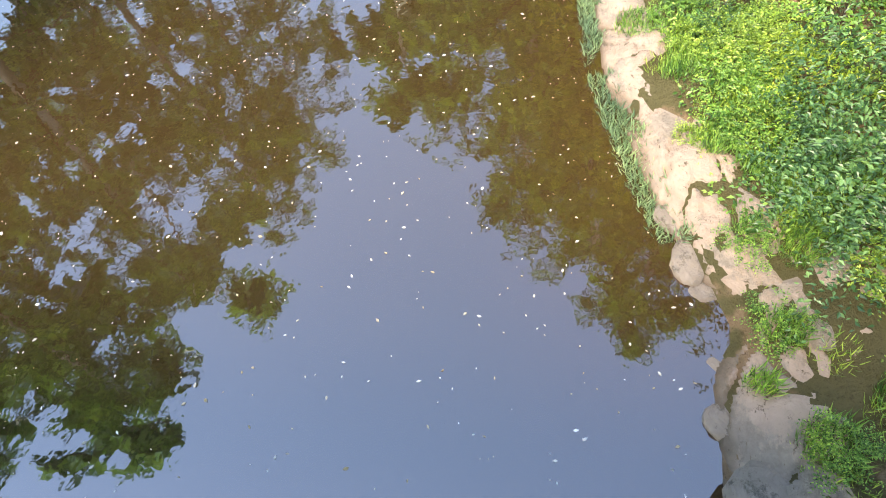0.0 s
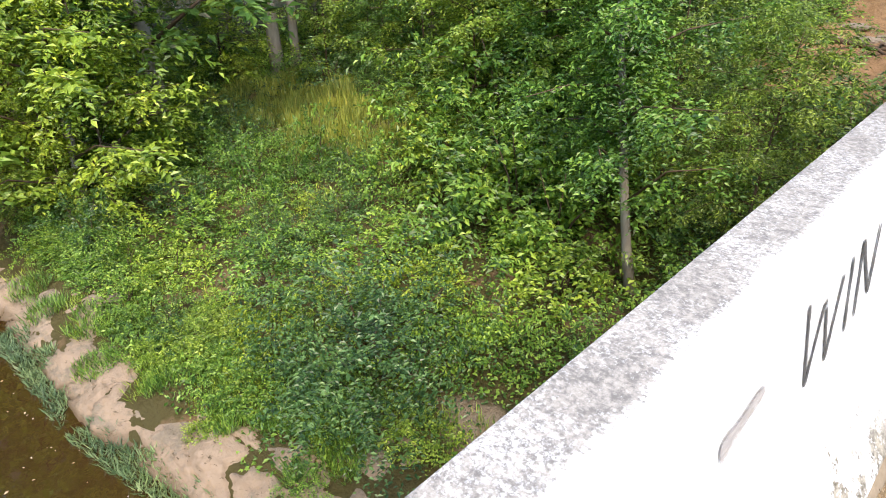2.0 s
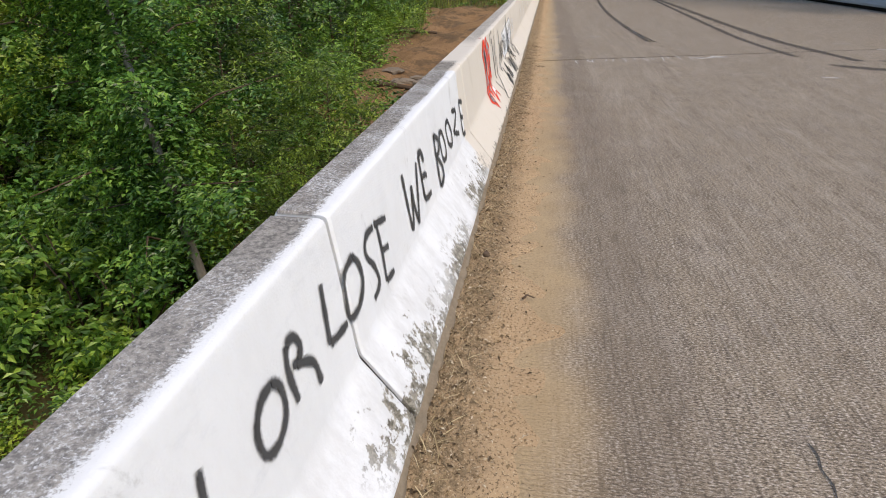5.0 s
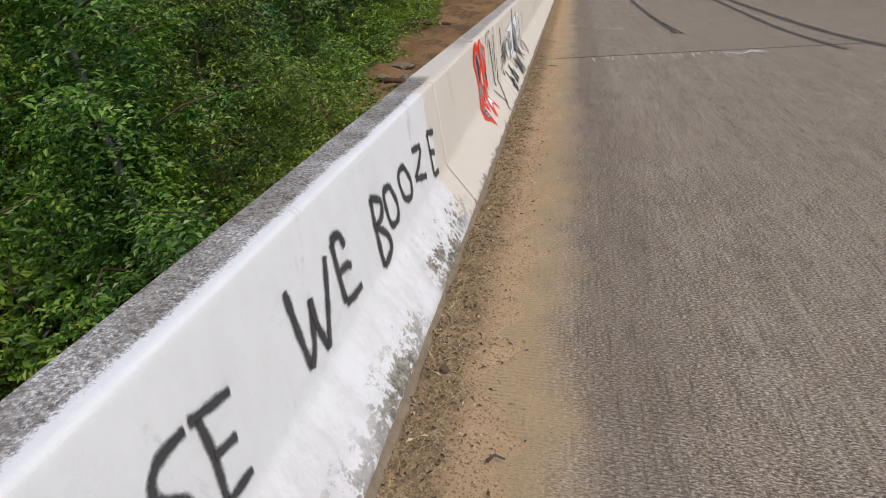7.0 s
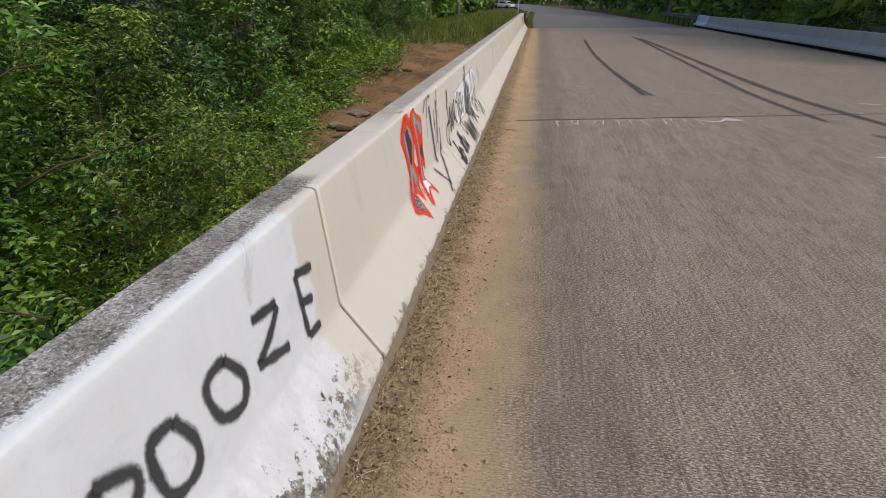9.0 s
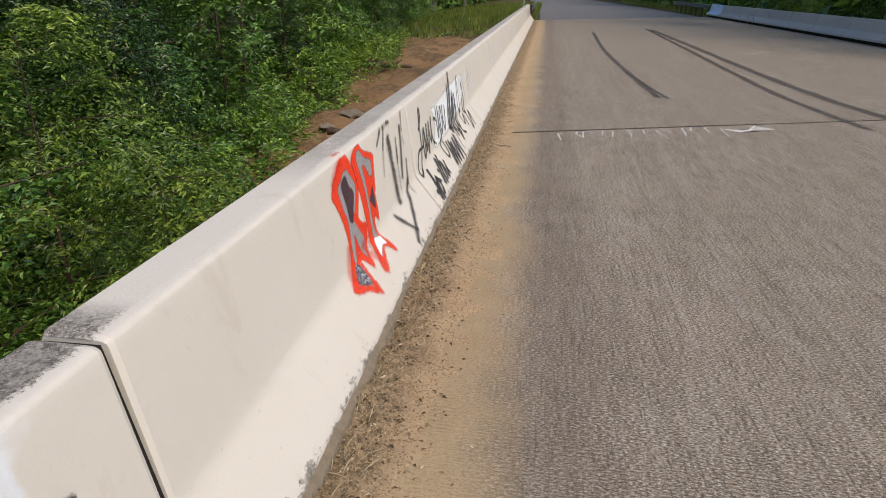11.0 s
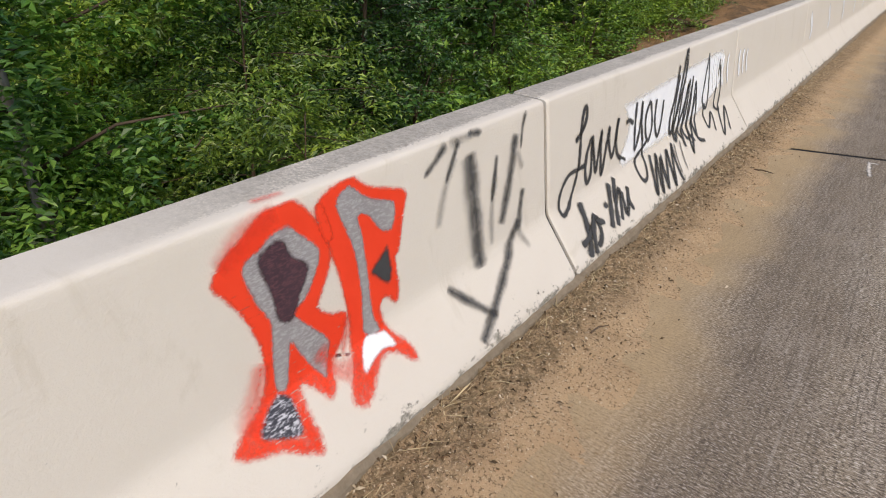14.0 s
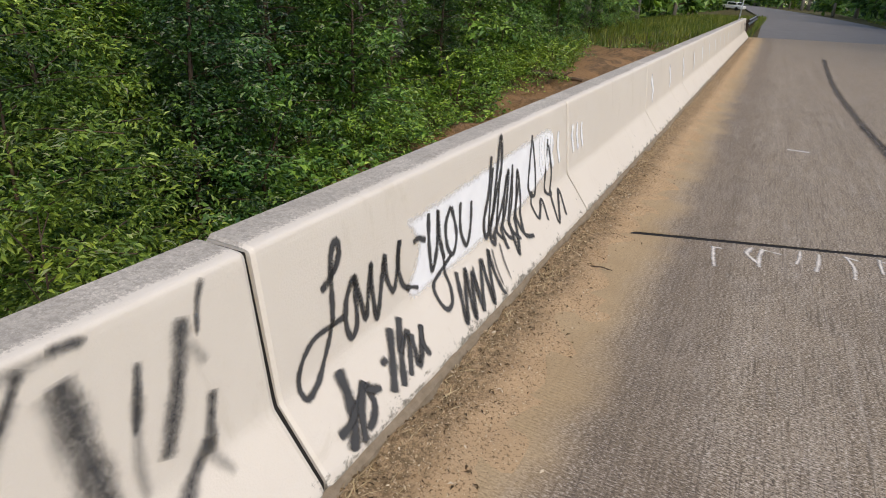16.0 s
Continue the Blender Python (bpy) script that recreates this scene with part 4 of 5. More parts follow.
x, y = scatter(170000, -26, -0.8, 2.0, 36, lambda x, y, d: (d > 0.75 + 0.3 * clumpy(x, y)) & ((d > 1.65 + 0.25 * clumpy(x, y, 2)) | (x < -4.7)) & ~track(x, y) & ~clearing(x, y) & ((x + 3.4) ** 2 * 0.7 + (y - 4.7) ** 2 * 2.2 > 0.5 + 0.4 * clumpy(x, y, 3)) & (rng.uniform(0, 1, len(x)) < np.clip(1.4 - (y - 4) / 26, 0.35, 1)))
h = np.clip(0.20 + 0.24 * clumpy(x, y), 0.04, 0.5) * rng.uniform(0.15, 1.0, len(x))
at = np.stack([x, y, land(x, y) + h], 1)
ang = rng.uniform(0, 6.28, len(x))
v, f = leaf_quads(at, np.stack([np.cos(ang), np.sin(ang), rng.normal(-0.15, 0.25, len(x))], 1), np.array([0.15, -0.2, 1.0]) + rng.normal(0, 0.4, (len(x), 3)), rng.uniform(0.05, 0.105, len(x)) * (1 + np.clip((y - 10) / 30, 0, 0.6)), 0.55)
tagged(quick("ground_cover", v, f, LEAF), "low tangled green leaves covering the bank", "undergrowth", kind="stuff")


def blades(name, x, y, size, material, label, spread=0.35, wide=0.075):
    n = len(x)
    ang = rng.uniform(0, 6.28, n)
    ax = np.stack([np.cos(ang) * spread, np.sin(ang) * spread, np.ones(n)], 1) + rng.normal(0, 0.12, (n, 3))
    at = np.stack([x, y, np.maximum(land(x, y), WATER_Z) - 0.02], 1)
    v, f = leaf_quads(at, ax, np.stack([np.cos(ang), np.sin(ang), 0.3 + 0 * ang], 1), size * rng.uniform(0.4, 1.2, n), wide, 0.02)
    return tagged(quick(name, v, f, material), label, "grass", kind="stuff")


x, y = scatter(200000, -26, -0.8, 0.0, 9, lambda x, y, d: (d > 0.6) & (d < 2.8) & (clumpy(x, y, 2.3) > 0.45 - 0.25 * (d - 0.9)))
blades("bank_grass", x, y, 0.17, LEAF_YELLOW, "bright green grass tufts along the sandy bank", 0.9)
tx, ty = [], []
for cx, cd, r, m in ((-2.6, 1.7, 0.35, 700), (-4.6, 1.25, 0.30, 700), (-5.4, 1.45, 0.28, 600), (-6.4, 1.0, 0.34, 800), (-7.3, 1.5, 0.30, 600), (-8.1, 1.2, 0.32, 600), (-9.2, 0.6, 0.36, 700), (-10.2, 0.9, 0.36, 700), (-11.3, 0.6, 0.4, 700), (-12.6, 0.8, 0.4, 600), (-4.9, 0.75, 0.16, 220), (-5.0, 1.5, 0.4, 900), (-6.0, 1.45, 0.35, 800), (-6.9, 1.5, 0.4, 900), (-7.8, 1.0, 0.3, 600), (-8.8, 1.3, 0.4, 900), (-9.8, 1.4, 0.4, 900), (-3.55, 0.72, 0.22, 450), (-2.9, 0.42, 0.18, 300), (-2.2, 0.9, 0.28, 600)):
    q, w = rng.uniform(0, 6.28, m), r * np.sqrt(rng.uniform(0, 1, m))
    tx.append(cx + w * np.cos(q)), ty.append(float(shore(cx)) + cd + w * np.sin(q))
tuft = blades("grass_tufts", np.concatenate(tx), np.concatenate(ty), 0.19, LEAF, "dense bright green grass tufts on the sandy bank", 0.75)
tuft.location.z = 0.06
x, y = scatter(90000, -22, -4.9, -1.0, 3.0, lambda x, y, d: (d > -0.26) & (d < 0.16 + 0.16 * clumpy(x, y, 2)) & (clumpy(x, y, 0.9) > -0.35))
blades("sedge", x, y, 0.17, SEDGE, "grey-green sedge fringe at the water line", 0.9, 0.13)
x, y = scatter(60000, -22, -9, 6.8, 14.2, lambda x, y, d: clearing(x, y) & (clumpy(x, y, 1.9) > -0.35))
blades("meadow_grass", x, y, 0.5, DRY_GRASS, "pale yellow-green tall grass in a clearing", 0.4)
x, y = scatter(28000, -9, 0.3, 28, 75, lambda x, y, d: ~track(x, y) & (x < np.where(y > 38.6, 0.35, -0.4)))
blades("verge_grass", x, y, 0.45, GRASS, "green verge grass beside the road", 0.5)
x, y = scatter(9000, 11.8, 18, 40, 110, lambda x, y, d: x > 0)
blades("verge_grass", x, y, 0.5, GRASS, "green verge grass beside the road", 0.5)

n = 26000
side = rng.uniform(0, 1, n)
x = np.where(side < 0.4, rng.uniform(15, 27, n), np.where(side < 0.65, rng.uniform(-24, -9, n), rng.uniform(-60, 40, n)))
y = np.where(side < 0.4, rng.uniform(48, 270, n), np.where(side < 0.65, rng.uniform(60, 270, n), rng.uniform(268, 280, n)))
at = np.stack([x, y, land(x, y) + rng.uniform(0, 1, n) ** 1.4 * 11], 1)
v, f = leaf_quads(at, rng.normal(0, 1, (n, 3)), np.array([0, -0.6, 0.8]) + rng.normal(0, 0.5, (n, 3)), rng.uniform(0.6, 1.5, n), 0.7)
tagged(quick("far_woods", v, f, LEAF_FOREST), "dark green woods far along the road", "woods", kind="stuff")

# pale sand and rock shelf along the water
rng = np.random.default_rng(41)


def boulder(seed, size):
    """An angular, layered stone."""
    bm = bmesh.new()
    bmesh.ops.create_icosphere(bm, subdivisions=3, radius=1.0)
    cuts = [Vector(c).normalized() for c in np.random.default_rng(seed).normal(0, 1, (14, 3))]
    for v in bm.verts:
        p = v.co.copy()
        for c in cuts:
            over = p.dot(c) - 0.74
            if over > 0:
                p -= c * over * 0.9
        p *= 1 + 0.14 * noise.noise(p * 2.5 + Vector((seed, 0, 0))) + 0.06 * noise.noise(p * 7.0)
        v.co = Vector((p.x * size[0], p.y * size[1], p.z * size[2]))
    ob = part("rock", bm, ROCK)
    return tagged(ob, "weathered tan and grey rock ledge at the water's edge", "rock", group="rocks along the bank")


rocks = [boulder(i + 3, s) for i, s in enumerate(((0.60, 0.42, 0.17), (0.42, 0.34, 0.16), (0.66, 0.40, 0.13)))]
spot = [(-5.3, 0.10, 0, 20, 0.6), (-4.7, 0.06, 2, -5, 0.7), (-4.2, 0.05, 1, 60, 0.6), (-3.75, 0.08, 0, 100, 0.55), (-3.2, 0.05, 2, 80, 0.6), (-2.5, 0.1, 1, 30, 0.7), (-4.1, 0.95, 2, 130, 0.5), (-3.5, 1.1, 0, 140, 0.5), (-11.9, 0.9, 1, 0, 0.8), (-12.5, 0.7, 0, 30, 0.6), (-10.6, 1.5, 1, 70, 0.6), (-7.6, 1.9, 1, 10, 0.5)]
for x, d, i, turn, s in spot:
    yy = float(shore(x)) + d
    copy_thing(rocks[i], pose(x, yy, float(land(x, yy)) - 0.05, 0, 0, turn) @ Matrix.Diagonal((s, s, s, 1)))
for ob, (x, d) in zip(rocks, ((-1.6, 0.3), (-0.9, 0.5), (-0.2, 0.4))):
    ob.matrix_basis = pose(x, float(shore(x)) + d, float(land(x, shore(x) + d)))


def ledge(x, y):
    """Eroded shelf of sand and soft rock: ridges, hollows and small steps."""
    z = land(x, y)
    d = y - shore(x)
    out = np.empty_like(z)
    for i in np.ndindex(z.shape):
        p = Vector((x[i] * 1.1, y[i] * 1.7, 3.0))
        q = p + 0.35 * noise.noise_vector(p * 1.3)
        seam = abs(noise.noise(q * 1.1 + Vector((4, 1, 0))))
        out[i] = 0.13 * noise.noise(q * 0.8) + 0.05 * noise.noise(q * 2.4) + 0.022 * noise.noise(q * 7.0) - 0.11 * max(0.0, 1 - seam / 0.07)
    w = 0.95 + 0.28 * np.sin(1.1 * x + 0.6) + 0.20 * np.sin(2.7 * x) + 0.10 * np.sin(7.1 * x) + 0.55 * np.exp(-((x + 3.5) / 1.3) ** 2)
    on = np.clip(np.minimum((d + 0.25) / 0.3, (w - d) / 0.3), -1, 1)
    h = z + 0.08 * on + (out - 0.03) * np.clip(on, 0, 1)
    step = np.round(h / 0.09) * 0.09
    return h * 0.6 + step * 0.4


tagged(grid_sheet("sand_bar", np.arange(-15, -1.0, 0.045), np.arange(0.2, 4.2, 0.04), ledge, BANK), "eroded shelf of pale dry sand and grey rock", "sand", kind="stuff")

def far_shelf(x, y):
    z = land(x, y)
    return z + 0.06 - 2.0 * np.clip(z + 4.75, 0, 1)


tagged(grid_sheet("sand_bar", np.arange(-26, -8, 0.2), np.arange(-15, -7, 0.2), far_shelf, BANK), "pale sand bar on the opposite bank", "sand", kind="stuff")

# flecks of foam and leaf adrift on the water
n = 2600
x, y = rng.uniform(-26, 2, n), rng.uniform(-13, 2.2, n)
ok = y < shore(x) - 0.1
x, y = x[ok], y[ok]
ang = rng.uniform(0, 6.28, len(x))
v, f = leaf_quads(np.stack([x, y, np.full(len(x), WATER_Z + 0.006)], 1), np.stack([np.cos(ang), np.sin(ang), 0 * ang], 1), np.array([0, 0, 1.0]) + rng.normal(0, 0.05, (len(x), 3)), rng.uniform(0.02, 0.05, len(x)) * rng.choice([1, 1, 1, 1.8], len(x)), 0.5, 0.03)
tagged(quick("foam_flecks", v, f, FOAM), "white foam flecks and dry leaves adrift on the river", "foam", kind="stuff")

# ---- spray paint on the barrier, marks on the deck ----
FACE = [(0.004, 0.80), (0.078, 0.34), (0.086, 0.31), (0.262, 0.094)]   # x, z down the roadside face
RUN = [0.0]
for (xa, za), (xb, zb) in zip(FACE, FACE[1:]):
    RUN.append(RUN[-1] + math.hypot(xb - xa, zb - za))


def on_face(y, s, lift):
    """The place on the barrier's face at s metres down its slope; lift: how far the paint stands proud."""
    x = np.interp(s, RUN, [q[0] for q in FACE])
    z = np.interp(s, RUN, [q[1] for q in FACE])
    if s < 0:
        x, z = 0.004, 0.80 - s
    return (x + lift, y, z + lift * 0.3)


def down(z):
    return float(np.interp(-z, [-q[1] for q in FACE], RUN)) if z < 0.80 else (0.80 - z)


def on_deck(x, y, lift):
    return (x, y, 0.001 + lift)


def on_top(y, x, lift):
    return (x, y, 0.8125 + lift)


def smooth_line(pts, gap):
    """Points along a rounded curve through pts, about gap apart."""
    p = np.array([pts[0], *pts, pts[-1]], float)
    out = []
    for i in range(1, len(p) - 2):
        n = max(2, int(np.linalg.norm(p[i + 1] - p[i]) / gap))
        t = np.arange(n)[:, None] / n
        a, b, c, d = p[i - 1], p[i], p[i + 1], p[i + 2]
        out.append(0.5 * (2 * b + (c - a) * t + (2 * a - 5 * b + 4 * c - d) * t ** 2 + (3 * b - a - 3 * c + d) * t ** 3))
    return np.concatenate(out + [p[-2:-1]])


LAYER = [0]


def stroke(name, pts, width, material, parent, label="", lay=on_face, closed=False, taper=False, gap=0.02):
    """One pass of a spray can: a soft-edged ribbon along pts."""
    LAYER[0] += 1
    lift = 0.0025 + 0.00022 * (LAYER[0] % 16)
    c = smooth_line(list(pts) + ([pts[0]] if closed else []), gap)
    if lay is on_face:
        c = np.array([(y, down(z)) for y, z in c])
    d = unit(np.gradient(c, axis=0))
    side = np.stack([-d[:, 1], d[:, 0]], 1)
    w = width * (1 + 0.10 * np.sin(np.arange(len(c)) * 0.9 + len(c)))
    if taper:
        w = w * np.interp(np.linspace(0, 1, len(c)), [0, 0.15, 0.75, 1], [0.9, 1, 0.8, 0.35])
    v, cover = [], []
    for o, k in ((-1.5, 0.0), (-0.95, 0.16), (-0.42, 0.85), (0.0, 1.2), (0.42, 0.85), (0.95, 0.16), (1.5, 0.0)):
        for i in range(len(c)):
            v.append(lay(*(c[i] + side[i] * w[i] * o), lift))
            cover.append(k * (0.55 if i in (0, len(c) - 1) else 1.0))
    n = len(c)
    f = [(r * n + i, r * n + i + 1, (r + 1) * n + i + 1, (r + 1) * n + i) for r in range(6) for i in range(n - 1)]
    ob = quick(name, v, f, material, parent, label)
    at = ob.data.attributes.new("cover", "FLOAT", "POINT")
    at.data.foreach_set("value", np.array(cover, np.float32))
    return ob


def fill(name, pts, material, parent, lift, label="", soft=0.018, foot=1.0):
    """A sprayed patch with the outline pts (y, z) on the barrier's face; foot: how full the paint is below its bend."""
    line = smooth_line([(y, down(z)) for y, z in (*pts, pts[0])], 0.016)[:-1]
    step = 0.008
    ys = np.arange(line[:, 0].min() - 2 * soft, line[:, 0].max() + 2 * soft, step)
    ss = np.arange(max(line[:, 1].min() - 2 * soft, -0.004), line[:, 1].max() + 2 * soft, step)
    gy, gs = np.meshgrid(ys, ss)
    a, b = line, np.roll(line, -1, axis=0)
    at = np.stack([gy.ravel(), gs.ravel()], 1)[:, None]
    run = b - a
    t = np.clip(((at - a) * run).sum(-1) / np.maximum((run ** 2).sum(-1), 1e-9), 0, 1)
    dist = np.linalg.norm(at - a - t[..., None] * run, axis=-1).min(1)
    cross = ((a[:, 1] > at[..., 1]) != (b[:, 1] > at[..., 1])) & (at[..., 0] < a[:, 0] + (at[..., 1] - a[:, 1]) * run[:, 0] / np.where(np.abs(run[:, 1]) < 1e-9, 1e-9, run[:, 1]))
    inside = cross.sum(1) % 2 == 1
    cover = np.clip(0.5 + np.where(inside, dist, -dist) / (2 * soft), 0, 1.2)
    cover = cover * np.interp(gs.ravel(), [RUN[1] - 0.06, RUN[1] + 0.06], [1.0, foot])
    nx = len(ys)
    i = (np.arange(len(ss) - 1)[:, None] * nx + np.arange(nx - 1)[None, :]).ravel()
    quads = np.stack([i, i + 1, i + nx + 1, i + nx], 1)
    quads = quads[(cover[quads] > 0).any(1)]
    ob = quick(name, [on_face(y, s, lift) for y, s in zip(gy.ravel(), gs.ravel())], quads, material, parent, label)
    ob.data.attributes.new("cover", "FLOAT", "POINT").data.foreach_set("value", cover.astype(np.float32))
    return ob


# letters as strokes in a box 1 wide and 1 high
GLYPHS = {
    "W": [((0, 1), (0.10, 0.05)), ((0.10, 0.05), (0.45, 0.78), (0.52, 0.75)), ((0.52, 0.75), (0.66, 0.05)), ((0.66, 0.05), (1, 0.92))],
    "I": [((0.5, 1), (0.5, 0))],
    "N": [((0, 1), (0, 0)), ((0, 0.98), (0.75, 0.08)), ((0.75, 0.08), (1, 0.95))],
}


def letter(char, y0, y1, top, foot, width, drop=0.0):
    """drop: how much lower the letter's far side sits."""
    for line in GLYPHS[char]:
        stroke("painted_letter", [(y0 + (y1 - y0) * u, foot + (top - foot) * v - drop * u) for u, v in line], width, BLACK_PAINT, barrier, "black spray-painted letter " + char)


for row in (("W", 1.56, 1.84, 0.67, 0.42, 0.019, 0.02), ("I", 1.89, 1.94, 0.65, 0.42, 0.019, 0.0), ("N", 2.01, 2.19, 0.66, 0.42, 0.020, 0.0)):
    letter(*row)
for char, pts in (
        ("O", ((2.501, 0.612), (2.432, 0.601), (2.388, 0.553), (2.396, 0.49), (2.461, 0.471), (2.525, 0.51), (2.531, 0.577), (2.495, 0.614))),
        ("R", ((2.608, 0.644), (2.586, 0.584), (2.594, 0.485))),
        ("R", ((2.605, 0.642), (2.651, 0.642), (2.675, 0.602), (2.651, 0.573), (2.61, 0.58))),
        ("R", ((2.63, 0.571), (2.72, 0.517), (2.735, 0.438))),
        ("L", ((2.88, 0.67), (2.863, 0.59), (2.844, 0.491))),
        ("L", ((2.846, 0.493), (2.91, 0.48), (2.998, 0.471))),
        ("O", ((3.16, 0.626), (3.06, 0.607), (3.029, 0.539), (3.026, 0.47), (3.121, 0.459), (3.201, 0.508), (3.199, 0.579), (3.153, 0.627))),
        ("S", ((3.424, 0.619), (3.325, 0.617), (3.292, 0.565), (3.352, 0.494), (3.369, 0.419), (3.282, 0.395))),
        ("E", ((3.467, 0.623), (3.468, 0.501), (3.455, 0.379))),
        ("E", ((3.437, 0.622), (3.592, 0.587))),
        ("E", ((3.468, 0.501), (3.56, 0.482))),
        ("E", ((3.455, 0.379), (3.568, 0.371))),
        ("W", ((3.934, 0.654), (3.941, 0.526), (3.957, 0.378))),
        ("W", ((3.957, 0.378), (4.01, 0.434), (4.058, 0.561))),
        ("W", ((4.058, 0.561), (4.056, 0.468), (4.088, 0.359))),
        ("W", ((4.088, 0.359), (4.152, 0.474), (4.221, 0.623))),
        ("E", ((4.291, 0.637), (4.287, 0.54), (4.286, 0.412))),
        ("E", ((4.285, 0.64), (4.358, 0.634), (4.385, 0.576))),
        ("E", ((4.287, 0.521), (4.362, 0.517), (4.402, 0.493))),
        ("E", ((4.286, 0.412), (4.37, 0.395), (4.449, 0.395))),
        ("B", ((4.719, 0.629), (4.706, 0.492), (4.709, 0.331))),
        ("B", ((4.715, 0.625), (4.821, 0.576), (4.803, 0.519), (4.715, 0.504))),
        ("B", ((4.715, 0.504), (4.824, 0.423), (4.828, 0.355), (4.709, 0.331))),
        ("O", ((4.977, 0.585), (4.889, 0.586), (4.879, 0.504), (4.912, 0.429), (5.005, 0.425), (5.029, 0.489), (4.973, 0.587))),
        ("O", ((5.226, 0.592), (5.143, 0.589), (5.116, 0.549), (5.154, 0.46), (5.258, 0.43), (5.295, 0.497), (5.22, 0.593))),
        ("Z", ((5.402, 0.609), (5.571, 0.586))),
        ("Z", ((5.574, 0.576), (5.493, 0.52), (5.379, 0.472))),
        ("Z", ((5.379, 0.472), (5.592, 0.418))),
        ("E", ((5.742, 0.604), (5.745, 0.49), (5.749, 0.364))),
        ("E", ((5.742, 0.604), (5.888, 0.575))),
        ("E", ((5.748, 0.495), (5.844, 0.472))),
        ("E", ((5.749, 0.364), (5.862, 0.358))),
):
    stroke("painted_letter", pts, 0.022 if pts[0][0] < 3.6 else 0.026, BLACK_PAINT, barrier, "black spray-painted letter " + char, gap=0.012)
stroke("paint_smudge", ((1.08, 0.58), (1.30, 0.60)), 0.035, GREY_PAINT, barrier, "faint grey paint smudge", taper=True)

# the red and silver letters R F
red = "red spray-painted outline of the letters R F"
fill("painted_letter", ((7.762, 0.8), (7.808, 0.8), (7.859, 0.748), (7.896, 0.677), (7.901, 0.6), (7.861, 0.532), (7.83, 0.481), (7.871, 0.44), (7.925, 0.421), (7.901, 0.35), (7.839, 0.294), (7.823, 0.254), (7.785, 0.229), (7.764, 0.246), (7.722, 0.291), (7.705, 0.234), (7.701, 0.176), (7.678, 0.146), (7.574, 0.202), (7.484, 0.229), (7.459, 0.252), (7.495, 0.278), (7.549, 0.297), (7.598, 0.33), (7.623, 0.38), (7.623, 0.469), (7.601, 0.554), (7.565, 0.618), (7.537, 0.67), (7.567, 0.714), (7.63, 0.75), (7.703, 0.794)), RED_PAINT, barrier, 0.0030, red, soft=0.012, foot=0.60)
fill("painted_letter", ((7.965, 0.8), (8.024, 0.8), (8.089, 0.752), (8.229, 0.701), (8.221, 0.645), (8.175, 0.52), (8.155, 0.507), (8.158, 0.406), (8.139, 0.349), (8.093, 0.394), (8.066, 0.375), (8.079, 0.301), (8.12, 0.244), (8.136, 0.191), (8.108, 0.186), (8.054, 0.232), (8.008, 0.241), (7.943, 0.204), (7.881, 0.168), (7.834, 0.189), (7.848, 0.227), (7.91, 0.306), (7.929, 0.426), (7.919, 0.531), (7.905, 0.598), (7.891, 0.685), (7.871, 0.744), (7.9, 0.779)), RED_PAINT, barrier, 0.0034, red, soft=0.012, foot=0.60)
fill("painted_letter", ((7.779, 0.739), (7.81, 0.705), (7.863, 0.643), (7.844, 0.59), (7.791, 0.528), (7.745, 0.502), (7.795, 0.434), (7.843, 0.362), (7.801, 0.285), (7.788, 0.296), (7.739, 0.385), (7.716, 0.431), (7.681, 0.316), (7.646, 0.319), (7.653, 0.4), (7.663, 0.458), (7.67, 0.516), (7.642, 0.579), (7.624, 0.68), (7.679, 0.708), (7.732, 0.735)), GREY_PAINT, barrier, 0.0042, "silver spray-painted filling of the letter R", soft=0.009)
fill("painted_letter", ((8.004, 0.779), (8.082, 0.718), (8.175, 0.676), (8.155, 0.602), (8.109, 0.613), (8.058, 0.677), (8.02, 0.684), (8.028, 0.612), (8.028, 0.494), (8.027, 0.369), (8.043, 0.305), (7.982, 0.321), (7.993, 0.443), (7.99, 0.577), (7.97, 0.66), (7.945, 0.741), (7.974, 0.771)), GREY_PAINT, barrier, 0.0044, "silver spray-painted filling of the letter F", soft=0.009)
fill("painted_patch", ((7.732, 0.713), (7.755, 0.708), (7.772, 0.657), (7.819, 0.613), (7.785, 0.556), (7.735, 0.488), (7.695, 0.509), (7.689, 0.579), (7.67, 0.679), (7.694, 0.702)), DARK_PAINT, barrier, 0.0052, "dark spray-painted patch", soft=0.010)
fill("painted_patch", ((7.64, 0.31), (7.671, 0.29), (7.658, 0.218), (7.629, 0.214), (7.561, 0.244), (7.555, 0.261), (7.603, 0.294)), SPECK_PAINT, barrier, 0.0052, "dark speckled spray-painted patch", soft=0.012)
fill("painted_patch", ((8.124, 0.555), (8.132, 0.461), (8.106, 0.434), (8.058, 0.481), (8.045, 0.5), (8.094, 0.533)), BLACK_PAINT, barrier, 0.0052, "dark spray-painted patch", soft=0.010)
fill("painted_patch", ((8.056, 0.299), (8.072, 0.253), (8.025, 0.262), (7.976, 0.255), (7.92, 0.237), (7.936, 0.273), (7.978, 0.309), (8.017, 0.304)), WHITE_PAINT, barrier, 0.0052, "white spray-painted patch", soft=0.008)

for pts, w in ((((7.56, 0.70), (7.66, 0.765), (7.75, 0.79)), 0.05), (((7.80, 0.36), (7.86, 0.26), (7.90, 0.30)), 0.05), (((7.62, 0.42), (7.58, 0.34), (7.52, 0.27)), 0.05)):
    stroke("paint_stroke", pts, w, RED_MIST, barrier, "thin red overspray")

stroke("paint_stroke", ((7.70, -0.025), (7.80, -0.02)), 0.02, RED_MIST, barrier, "thin red overspray", on_top)

